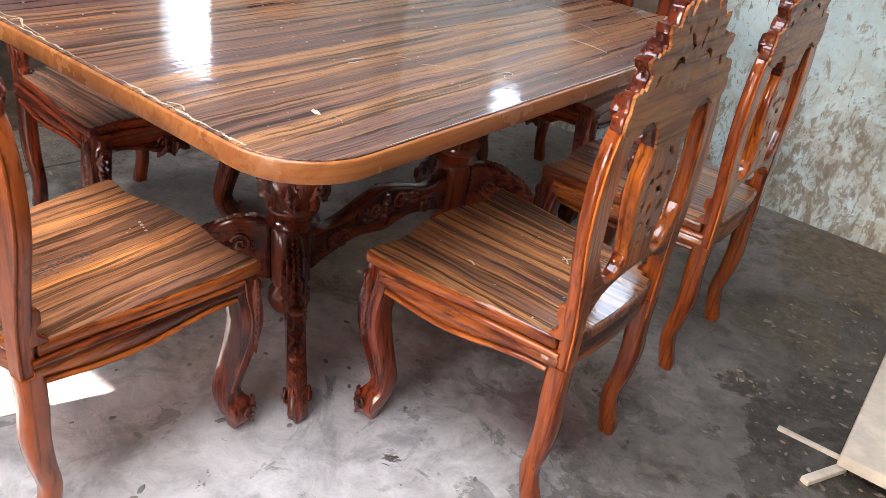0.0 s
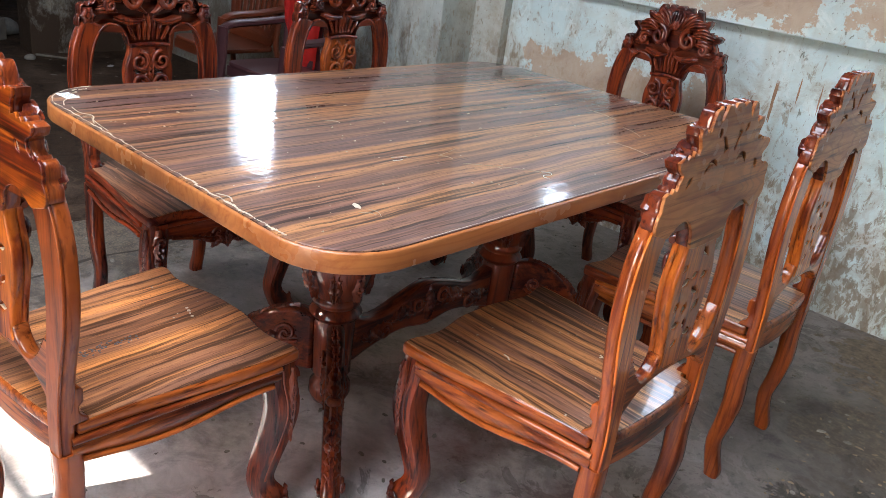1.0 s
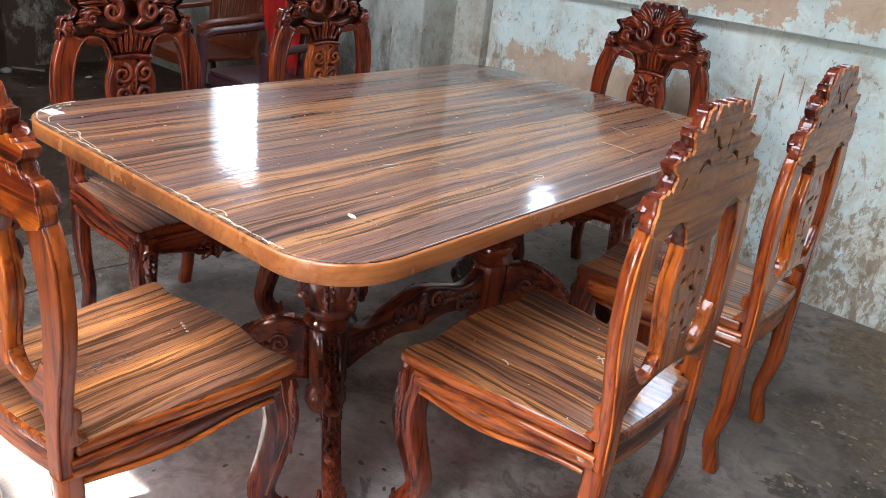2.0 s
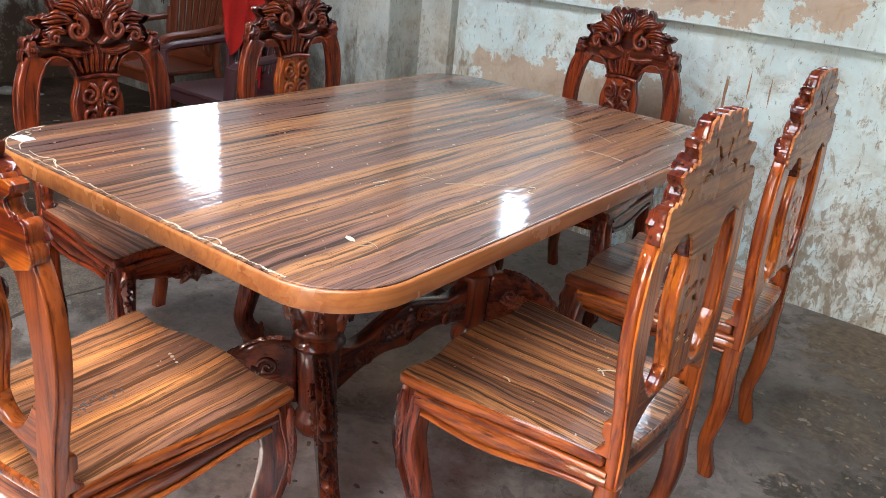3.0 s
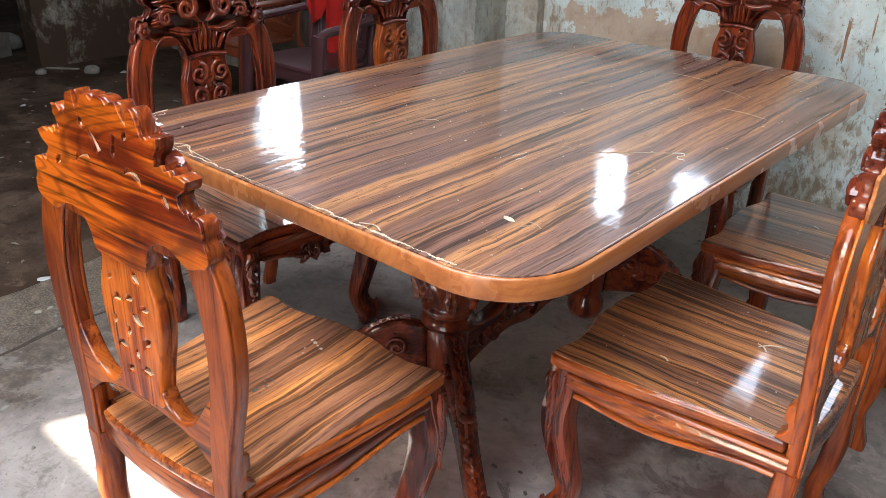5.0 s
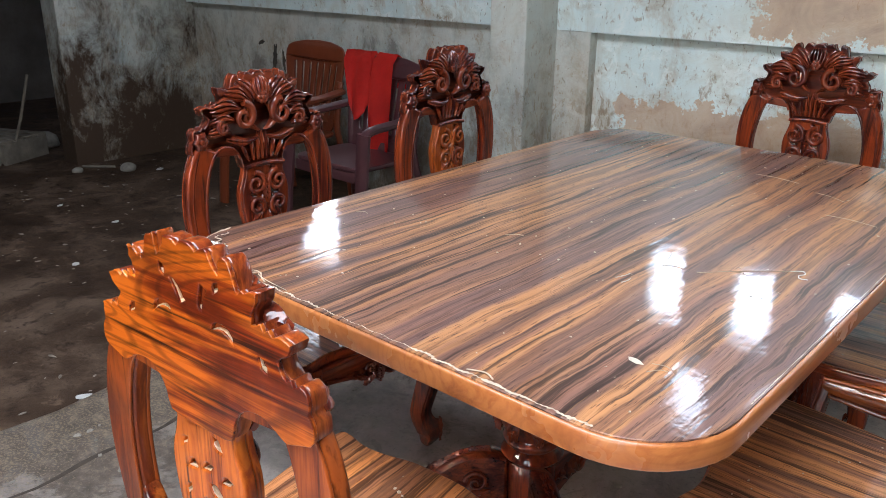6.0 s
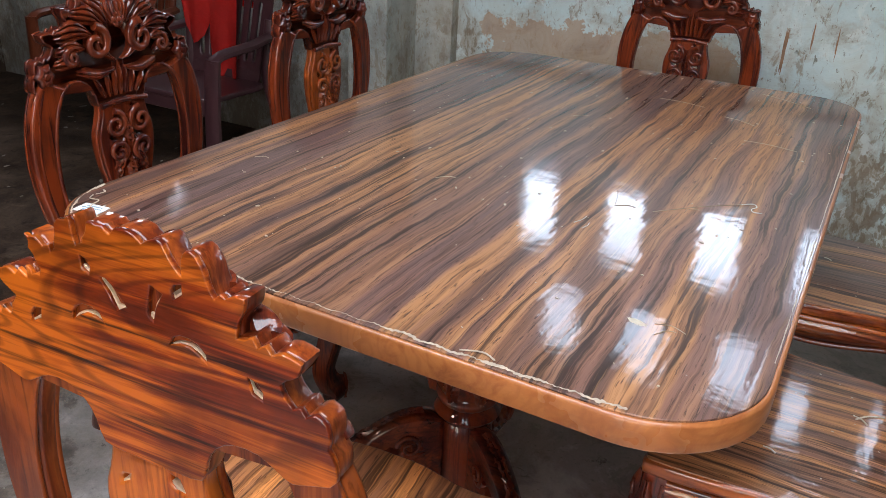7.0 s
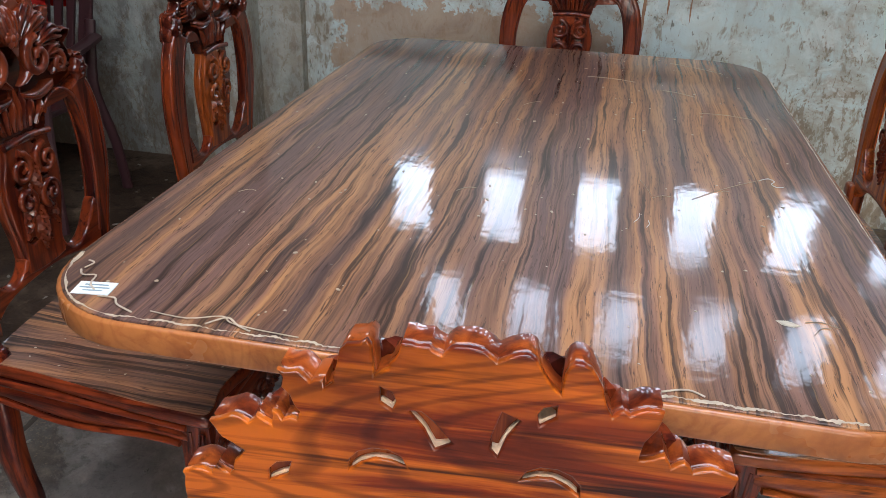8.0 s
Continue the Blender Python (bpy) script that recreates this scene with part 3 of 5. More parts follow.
def plume(bm, base, tip, width, m, bulge=0.012, bend=0.0, flutes=4, nu=14):
    """A carved leaf with long pleats that fan out to a toothed tip."""
    base, tip = np.array(base, float), np.array(tip, float)
    d = tip - base
    side = np.array([-d[1], d[0]]) / np.linalg.norm(d)
    nv = 4 * flutes + 1
    grid = []
    for i in range(nu):
        t = i / (nu - 1)
        half = width / 2 * (0.28 + 0.72 * math.sin(math.pi / 2 * min(1.0, t / 0.72)) ** 1.2) * (1 - 0.30 * max(0.0, (t - 0.72) / 0.28) ** 2)
        mid = base + d * t * 0.90 + side * bend * math.sin(math.pi * t) * np.linalg.norm(d)
        row = []
        for j in range(nv):
            q = 2 * j / (nv - 1) - 1
            pleat = abs(math.sin(math.pi * flutes * (q + 1) / 2))
            tooth = (0.13 * pleat - 0.22 * q * q) * t * t
            u = mid + side * half * q * (1 + 0.05 * (pleat - 0.5) * t) + d * tooth
            h = bulge * ((1 - 0.55 * q * q) * (0.55 + 0.45 * math.sin(math.pi * min(1, 0.15 + 0.8 * t))) - 0.42 * (1 - pleat) ** 2 * min(1, 0.3 + 1.6 * t) - 0.35 * t ** 4)
            if j in (0, nv - 1) or i in (0, nu - 1):
                h -= 0.30 * bulge + 0.002
            row.append(bm.verts.new(m @ Vector((u[0], u[1], h))))
        grid.append(row)
    for i in range(nu - 1):
        for j in range(nv - 1):
            bm.faces.new((grid[i][j], grid[i][j + 1], grid[i + 1][j + 1], grid[i + 1][j]))
    rim = grid[0] + [grid[i][-1] for i in range(1, nu)] + grid[-1][-2::-1] + [grid[i][0] for i in range(nu - 2, 0, -1)]
    bm.faces.new(rim[::-1])


def volute(bm, centre, r0, turns, m, way=1, thick=0.014, start=0.0):
    """A carved scroll: a round bar wound in a spiral."""
    path, sizes = [], []
    k = int(turns * 14)
    for i in range(k + 1):
        t = i / k
        a = start + way * turns * 2 * math.pi * t
        r = r0 * (1 - 0.85 * t)
        path.append(m @ Vector((centre[0] + r * math.cos(a), centre[1] + r * math.sin(a), 0.004 + 0.008 * t)))
        w = thick * (1 - 0.45 * t)
        sizes.append((w, w))
    sweep(bm, path, sizes, up=m.to_3x3() @ Vector((0, 0, 1)), n=8, power=2.0)


def knob(bm, centre, r, m, flat=0.7):
    mat = m @ Matrix.Translation((centre[0], centre[1], 0)) @ Matrix.Diagonal((r, r, r * flat, 1))
    bmesh.ops.create_uvsphere(bm, u_segments=10, v_segments=7, radius=1, matrix=mat)


def thing(name, loc, rz, label, category, group=""):
    ob = new(name)
    ob.matrix_world = pose(*loc, 0, 0, rz)
    ob.empty_display_size = 0.1
    tagged(ob, label, category, group)
    return ob

# ---------------------------------------------------------------- the room
WALL_Y = 1.53          # face of the wall's upper part; the panels lie deeper
PANEL_Y = 1.585
LEFT_X, RIGHT_X, FRONT_Y, ROOF_Z = -4.35, 4.5, -4.0, 3.1


def structure(ob, label):
    return tagged(ob, label, kind="structure")


def wall_with_holes(name, x0, x1, z0, z1, holes, y0, y1, mat, label):
    """A wall along x with rectangular openings through it."""
    holes = [tuple(round(q, 3) for q in h) for h in holes]
    xs = sorted({x0, x1, *[h[0] for h in holes], *[h[1] for h in holes]})
    zs = sorted({z0, z1, *[h[2] for h in holes], *[h[3] for h in holes]})
    def solid(i, j):
        if not (0 <= i < len(xs) - 1 and 0 <= j < len(zs) - 1):
            return False
        cx, cz = (xs[i] + xs[i + 1]) / 2, (zs[j] + zs[j + 1]) / 2
        return not any(a < cx < b and c < cz < d for a, b, c, d in holes)
    bm, cache = bmesh.new(), {}
    def v(x, y, z):
        k = (round(x, 4), round(y, 4), round(z, 4))
        if k not in cache:
            cache[k] = bm.verts.new(k)
        return cache[k]
    for i in range(len(xs) - 1):
        for j in range(len(zs) - 1):
            if not solid(i, j):
                continue
            a, b, c, d = xs[i], xs[i + 1], zs[j], zs[j + 1]
            bm.faces.new((v(a, y0, c), v(b, y0, c), v(b, y0, d), v(a, y0, d)))
            bm.faces.new((v(a, y1, c), v(a, y1, d), v(b, y1, d), v(b, y1, c)))
            for di, dj, q in ((-1, 0, ((a, c), (a, d))), (1, 0, ((b, c), (b, d))), (0, -1, ((a, c), (b, c))), (0, 1, ((a, d), (b, d)))):
                if not solid(i + di, j + dj):
                    (p1, r1), (p2, r2) = q
                    bm.faces.new((v(p1, y0, r1), v(p2, y0, r2), v(p2, y1, r2), v(p1, y1, r1)))
    return structure(finish(name, bm, mat, smooth=False), label)


# vents: two staggered rows of narrow openings, and a larger window in the far bay
VENTS = [(-0.60 + 0.39 * k - 0.08, -0.60 + 0.39 * k + 0.08, 1.43, 1.75) for k in range(0, 7)]
VENTS += [(-0.44 + 0.39 * k - 0.08, -0.44 + 0.39 * k + 0.08, 1.95, 2.27) for k in range(0, 7)]
VENTS += [(-3.34, -2.84, 1.42, 2.06)]
wall_with_holes("wall_north", LEFT_X, RIGHT_X, 1.0, ROOF_Z, VENTS, WALL_Y, WALL_Y + 0.06, wall_paint, "peeling pale blue limewashed wall with narrow vent openings")
# recessed panels below the ledge
wall_with_holes("wall_north_panel", -1.30, RIGHT_X, -0.1, 1.004, [], PANEL_Y, WALL_Y + 0.12, wall_paint, "recessed wall panel with flaking pale limewash")
wall_with_holes("wall_north_panel_west", LEFT_X, -1.30, -0.1, 1.004, [], PANEL_Y, WALL_Y + 0.12, wall_stained, "recessed wall panel with stained limewash")
wall_with_holes("wall_north_strip", -1.30, -1.07, -0.1, 1.002, [], WALL_Y, PANEL_Y + 0.004, wall_paint_plain, "flush upright strip of limewashed plaster")

bm = bmesh.new()
box(bm, -1.45, -1.25, 1.295, 1.56, -0.1, ROOF_Z, 0.008)
structure(finish("pilaster", bm, wall_paint_plain, smooth=False), "worn limewashed pilaster with chipped corners")

bm = bmesh.new()
box(bm, LEFT_X - 0.2, LEFT_X, 0.62, 1.9, -0.1, ROOF_Z, 0.01)
structure(finish("wall_west", bm, wall_grimy, smooth=False), "grimy stained wall beside the doorway")
bm = bmesh.new()
box(bm, LEFT_X - 0.2, LEFT_X - 0.001, FRONT_Y - 0.2, -1.2, -0.1, ROOF_Z)
structure(finish("wall_west_front", bm, wall_grimy, smooth=False), "grimy stained side wall")
bm = bmesh.new()
box(bm, LEFT_X - 0.2, LEFT_X, -1.2, 0.62, 2.3, ROOF_Z)
structure(finish("wall_west_lintel", bm, wall_grimy, smooth=False), "grimy wall over the doorway")
# back room behind the doorway, its shade put into the walls' dark colour
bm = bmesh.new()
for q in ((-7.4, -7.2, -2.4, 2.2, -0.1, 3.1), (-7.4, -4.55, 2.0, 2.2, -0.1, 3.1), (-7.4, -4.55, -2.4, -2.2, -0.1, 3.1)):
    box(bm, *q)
structure(finish("wall_back_room", bm, dark_wall, smooth=False), "dark dirty walls of the back room")

# unseen front wall: an added gate, and added high openings that shape the sun patch
wall_with_holes("wall_south", LEFT_X, RIGHT_X, -0.1, ROOF_Z, [(0.3, 1.9, -0.1, 2.6), (-1.98, -1.27, 2.515, 2.87), (-1.50, -1.15, 2.30, 2.515)], FRONT_Y - 0.2, FRONT_Y, dark_wall, "sooty plastered front wall with a wide gate opening")
# unseen bar added to shade a strip of the sun patch
bm = bmesh.new()
box(bm, -2.0, -1.13, FRONT_Y - 0.03, FRONT_Y - 0.005, 2.513, 2.539, 0.003)
structure(finish("window_bar", bm, dark_wood, smooth=False), "dirty timber bar across the high window")
bm = bmesh.new()
box(bm, RIGHT_X, RIGHT_X + 0.2, FRONT_Y - 0.2, 1.9, -0.1, ROOF_Z)
structure(finish("wall_east", bm, wall_stained, smooth=False), "stained limewashed side wall")

bm = bmesh.new()
box(bm, -7.4, RIGHT_X + 1.2, FRONT_Y - 0.25, 1.9, ROOF_Z + 0.002, ROOF_Z + 0.08)
structure(finish("ceiling", bm, roof_mat, smooth=False), "rusty sheet roof over the workshop")
# unseen sheet added as a body for the overhead fill lamp
bm = bmesh.new()
box(bm, -1.45, 1.45, -2.42, -0.82, ROOF_Z - 0.02, ROOF_Z, 0.004)
structure(finish("roof_light", bm, sheet_mat, smooth=False), "milky translucent roof sheet")
# unseen roof added outside to keep the sun from the gate
bm = bmesh.new()
box(bm, -0.6, RIGHT_X + 1.2, FRONT_Y - 4.5, FRONT_Y - 0.25, 2.75, 2.82)
structure(finish("porch_roof", bm, roof_mat, smooth=False), "sheet roof over the yard")

# concrete slab, and trodden earth past its broken edge
bm = bmesh.new()
N = 60
grid = []
for i in range(N + 1):
    y = -9.0 + (1.7 + 9.0) * i / N
    edge = -1.42 + 0.05 * math.sin(3.1 * y) + 0.03 * math.sin(7.7 * y + 1)
    grid.append([bm.verts.new((edge, y, -0.012)), bm.verts.new((edge + 0.03, y, 0.0)), bm.verts.new((9.0, y, 0.0))])
for r0, r1 in zip(grid, grid[1:]):
    for a in range(2):
        bm.faces.new((r0[a], r0[a + 1], r1[a + 1], r1[a]))
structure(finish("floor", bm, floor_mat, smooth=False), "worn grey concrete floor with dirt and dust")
bm = bmesh.new()
vs = [bm.verts.new(p) for p in ((-60, -60, -0.011), (60, -60, -0.011), (60, 60, -0.011), (-60, 60, -0.011))]
bm.faces.new(vs)
structure(finish("ground", bm, dirt_mat, smooth=False), "dark trodden earth littered with chips")

# ---------------------------------------------------------------- dining chair
SEAT_Z, REAR_Y, LEAN = 0.433, -0.222, 0.019


def back_y(z):
    """The back bends a little towards the seat as it rises."""
    return REAR_Y + LEAN * max(0.0, z - 0.40)


def on_back(u, v, w):
    """(across, height, towards the sitter)"""
    return (u, back_y(v) + w, v)


def back_matrix(v, w):
    """Relief on the back's front face at the height v."""
    return Matrix.Translation((0, back_y(v) + w, 0)) @ Matrix(((1, 0, 0, 0), (0, LEAN, 1, -LEAN * v), (0, 1, 0, 0), (0, 0, 0, 1)))


def mirrored(half):
    """A closed outline from its right half, listed from the top middle to the bottom middle."""
    return half + [(-u, v) for u, v in reversed(half) if abs(u) > 1e-6]


def relief(name, fn, mat, parent, label=""):
    """One carved piece as a part of its own; fn fills its bmesh."""
    b0 = bmesh.new()
    fn(b0)
    return part(name, b0, mat, parent, label)


def make_chair():
    c = thing("dining_chair", (0, 0, 0), 0, "x", "chair")
    # seat
    half = [(0.0, 0.232), (0.06, 0.230), (0.12, 0.216), (0.17, 0.212), (0.215, 0.222), (0.238, 0.222), (0.243, 0.205), (0.238, 0.12), (0.222, 0.0), (0.205, -0.12), (0.1985, -0.200), (0.197, -0.212), (0.190, -0.215), (0.156, -0.216), (0.150, -0.220), (0.148, -0.236), (0.140, -0.241), (0.08, -0.247), (0.0, -0.250)]
    loop = [tuple(p) for p in smooth_line(mirrored(half), 3, True)]
    seat = part("seat", slab(loop, [], 0.026, 0.006, lambda u, v, w: (u, v, SEAT_Z - 0.0145 + w)), wood_y, c)
    part("veneer", slab([(u * 0.978, v * 0.978) for u, v in loop], [], 0.0035, 0.001, lambda u, v, w: (u, v, SEAT_Z - 0.0015 + w)), laminate_seat, seat, "glossy striped veneer with dust specks")
    # aprons: bowed boards with a moulding above and below
    def apron(name, p0, p1, carved):
        p0, p1 = Vector(p0), Vector(p1)
        d = (p1 - p0).normalized()
        nrm = Vector((d.y, -d.x))
        L = (p1 - p0).length
        mat = wood_x if abs(d.x) > abs(d.y) else wood_y
        zt = SEAT_Z - 0.028
        def place(u, n, z):
            return (p0.x + d.x * u + nrm.x * n, p0.y + d.y * u + nrm.y * n, z)
        low = []
        for i in range(25):
            t = i / 24
            z = 0.357 - 0.015 * math.sin(math.pi * t) ** 2 - 0.006 * math.sin(2 * math.pi * t)
            if carved:
                z -= 0.030 * math.exp(-((t - 0.5) / 0.17) ** 2) * (1 + 0.3 * math.cos(40 * (t - 0.5)))
            low.append((L * t, z))
        bm, rings = bmesh.new(), []
        for u, z in low:
            m = (zt - 0.016 + z + 0.012) / 2
            rings.append([bm.verts.new(place(u, n, h)) for n, h in ((-0.014, zt), (0.006, zt), (0.006, zt - 0.014), (0.010, zt - 0.020), (0.012, m), (0.009, z + 0.014), (0.005, z + 0.010), (0.005, z), (-0.014, z))])
        for r0, r1 in zip(rings, rings[1:]):
            for k in range(9):
                bm.faces.new((r0[k], r0[(k + 1) % 9], r1[(k + 1) % 9], r1[k]))
        bm.faces.new(rings[0])
        bm.faces.new(rings[-1][::-1])
        a = part(name, bm, mat, c)
        b2 = bmesh.new()
        sweep(b2, [place(L * k / 8, 0.008, zt - 0.006) for k in range(9)], [(0.014, 0.013)] * 9, n=10, power=2)
        part("bead", b2, mat, a)
        b3 = bmesh.new()
        sweep(b3, [place(u, 0.008, z + 0.004) for u, z in low[1:-1]], [(0.013, 0.011)] * 23, n=10, power=2)
        part("lower_bead", b3, mat, a)
        if carved:
            b4 = bmesh.new()
            m = Matrix.Translation((0, p0.y + 0.010, 0)) @ Matrix(((1, 0, 0, 0), (0, 0, 1, 0), (0, 1, 0, 0), (0, 0, 0, 1)))
            for s in (-1, 1):
                leaf(b4, (s * 0.01, 0.335), (s * 0.11, 0.352), 0.04, m, 0.014)
                leaf(b4, (s * 0.01, 0.345), (s * 0.05, 0.308), 0.035, m, 0.014)
                volute(b4, (s * 0.035, 0.352), 0.014, 1.3, m, s, 0.009)
            leaf(b4, (0, 0.355), (0, 0.300), 0.04, m, 0.016)
            part("carving", b4, wood_carved, a, "carved leaf scroll on the apron")
    apron("front_apron", (0.185, 0.205), (-0.185, 0.205), True)
    apron("side_apron", (0.191, -0.226), (0.230, 0.18), False)
    apron("side_apron", (-0.230, 0.18), (-0.191, -0.226), False)
    # rear rail, bowed
    pts = smooth_line([(-0.165, -0.226), (-0.09, -0.236), (0, -0.240), (0.09, -0.236), (0.165, -0.226)], 4)
    bm = bmesh.new()
    sweep(bm, [(p[0], p[1] + 0.004, 0.380) for p in pts], [(0.022, 0.052)] * len(pts), n=12, power=5)
    part("rear_rail", bm, wood_x, c)
    # stout square cabriole front legs on scrolled feet
    for s in (-1, 1):
        bm = bmesh.new()
        keys = [(0.208, 0.190, 0.404, 0.060), (0.211, 0.193, 0.36, 0.060), (0.219, 0.199, 0.31, 0.060), (0.219, 0.198, 0.265, 0.058), (0.211, 0.188, 0.205, 0.053), (0.202, 0.177, 0.150, 0.049), (0.197, 0.170, 0.108, 0.047), (0.202, 0.174, 0.078, 0.050), (0.213, 0.184, 0.053, 0.058), (0.216, 0.187, 0.034, 0.054), (0.212, 0.183, 0.014, 0.038), (0.210, 0.181, 0.0005, 0.026)]
        ks = smooth_line(keys, 3)
        sweep(bm, [(s * k[0], k[1], k[2]) for k in ks], [(k[3], k[3]) for k in ks], up=(0, 1, 0), n=20, power=6.0)
        leg = part("front_leg", bm, wood_z, c)
        b2 = bmesh.new()
        m = Matrix.Translation((0, 0.226, 0)) @ Matrix(((1, 0, 0, 0), (0, 0, 1, 0), (0, 1, 0, 0), (0, 0, 0, 1)))
        leaf(b2, (s * 0.212, 0.395), (s * 0.216, 0.225), 0.050, m, 0.015, lobes=6)
        volute(b2, (s * 0.213, 0.358), 0.019, 1.4, m, s, 0.010)
        knob(b2, (s * 0.218, 0.300), 0.012, Matrix.Translation((0, 0.008, 0)) @ m)
        knob(b2, (s * 0.218, 0.268), 0.009, Matrix.Translation((0, 0.007, 0)) @ m)
        m2 = Matrix.Translation((s * 0.246, 0, 0)) @ Matrix(((0, 0, s, 0), (1, 0, 0, 0), (0, 1, 0, 0), (0, 0, 0, 1)))
        leaf(b2, (0.208, 0.395), (0.206, 0.215), 0.030, m2, 0.008, lobes=6)
        part("carving", b2, wood_carved, leg, "carved leaf on the knee")
        # crisp line down the side, between the carved front and the plain flank
        be = bmesh.new()
        edge = [k for k in ks if 0.10 < k[2] < 0.40]
        sweep(be, [(s * (k[0] + k[3] * 0.485), k[1] - k[3] * 0.10, k[2]) for k in edge], [(0.007, 0.007)] * len(edge), up=(0, 1, 0), n=8, power=2)
        sweep(be, [(s * (k[0] - k[3] * 0.30), k[1] + k[3] * 0.485, k[2]) for k in edge], [(0.006, 0.006)] * len(edge), up=(0, 1, 0), n=8, power=2)
        part("edge_line", be, wood_carved, leg)
        b3 = bmesh.new()
        mf = Matrix.Translation((s * 0.214, 0.184, 0.044)) @ Matrix.Rotation(s * radians(-45), 4, "Z") @ Matrix(((1, 0, 0, 0), (0, 0, 1, 0.034), (0, 1, 0, 0), (0, 0, 0, 1)))
        leaf(b3, (0, 0.040), (0, -0.034), 0.040, mf, 0.007, lobes=2)
        m2 = Matrix.Translation((s * 0.241, 0, 0)) @ Matrix(((0, 0, s, 0), (1, 0, 0, 0), (0, 1, 0, 0), (0, 0, 0, 1)))
        volute(b3, (0.190, 0.050), 0.018, 1.3, m2, 1, 0.008)
        part("foot_carving", b3, wood_carved, leg)
    # back posts, bowed outwards, with the rear legs below
    for s in (-1, 1):
        half_in = [(0.160, 0.33), (0.160, 0.45), (0.161, 0.50), (0.167, 0.56), (0.174, 0.62), (0.177, 0.68), (0.173, 0.73), (0.163, 0.78), (0.150, 0.817), (0.134, 0.835)]
        half_out = [(0.186, 0.858), (0.201, 0.840), (0.215, 0.812), (0.227, 0.77), (0.233, 0.72), (0.233, 0.67), (0.227, 0.62), (0.214, 0.56), (0.203, 0.50), (0.197, 0.44), (0.197, 0.33)]
        outline = smooth_line(half_in, 3) + smooth_line(half_out, 3)
        bm = slab([(s * p[0], p[1]) for p in outline], [], 0.025, 0.006, lambda u, v, w: on_back(u, v, w - 0.0085))
        post = part("back_post", bm, wood_z, c)
        part("post_back", slab([(s * (p[0] + (0.001 if i < 25 else -0.001)), p[1]) for i, p in enumerate(outline)], [], 0.005, 0.0015, lambda u, v, w: on_back(u, v, w - 0.0232)), wood_z, post)
        b2 = bmesh.new()
        bead = smooth_line([(0.163, 0.53, 0.012), (0.170, 0.58, 0.012), (0.177, 0.64, 0.012), (0.177, 0.70, 0.012), (0.172, 0.745, 0.012), (0.161, 0.79, 0.012), (0.145, 0.822, 0.010), (0.122, 0.840, 0.006), (0.098, 0.840, 0.004), (0.078, 0.828, 0.004), (0.066, 0.808, 0.004)], 4)
        sweep(b2, [on_back(s * (p[0] + 0.003), p[1], p[2] - 0.009) for p in bead], [(0.009, 0.009)] * len(bead), up=(0, 1, 0), n=8, power=2)
        outer = smooth_line([(0.190, 0.50, 0.011), (0.199, 0.56, 0.011), (0.211, 0.62, 0.011), (0.217, 0.68, 0.011), (0.216, 0.72, 0.011), (0.210, 0.77, 0.011), (0.200, 0.81, 0.011), (0.188, 0.84, 0.010)], 4)
        sweep(b2, [on_back(s * p[0], p[1], p[2] - 0.009) for p in outer], [(0.008, 0.007)] * len(outer), up=(0, 1, 0), n=8, power=2)
        part("edge_bead", b2, wood_z, post)
        # carved bracket where the post stands on the seat: a cap over a hollow curve
        prof = [(-0.008, 0.502), (0.010, 0.502), (0.016, 0.496), (0.016, 0.472), (0.008, 0.465), (0.007, 0.455), (0.012, 0.446), (0.022, 0.439), (0.024, SEAT_Z - 0.002), (-0.010, SEAT_Z - 0.002)]
        b2 = slab(prof, [], 0.036, 0.003, lambda u, v, w: (s * 0.180 + w, back_y(0.46) + 0.003 + u, v))
        part("post_block", b2, wood_z, post)
        bm = bmesh.new()
        keys = [(0.180, back_y(0.36) - 0.006, 0.375, 0.043), (0.179, REAR_Y - 0.005, 0.30, 0.043), (0.178, REAR_Y - 0.010, 0.23, 0.044), (0.176, REAR_Y - 0.004, 0.16, 0.040), (0.173, REAR_Y + 0.006, 0.10, 0.036), (0.171, REAR_Y - 0.002, 0.05, 0.036), (0.170, REAR_Y - 0.012, 0.015, 0.038), (0.170, REAR_Y - 0.012, 0.0, 0.036)]
        ks = smooth_line(keys, 3)
        sweep(bm, [(s * k[0], k[1], k[2]) for k in ks], [(k[3], k[3]) for k in ks], up=(0, 1, 0), n=16, power=6)
        part("rear_leg", bm, wood_z, c)
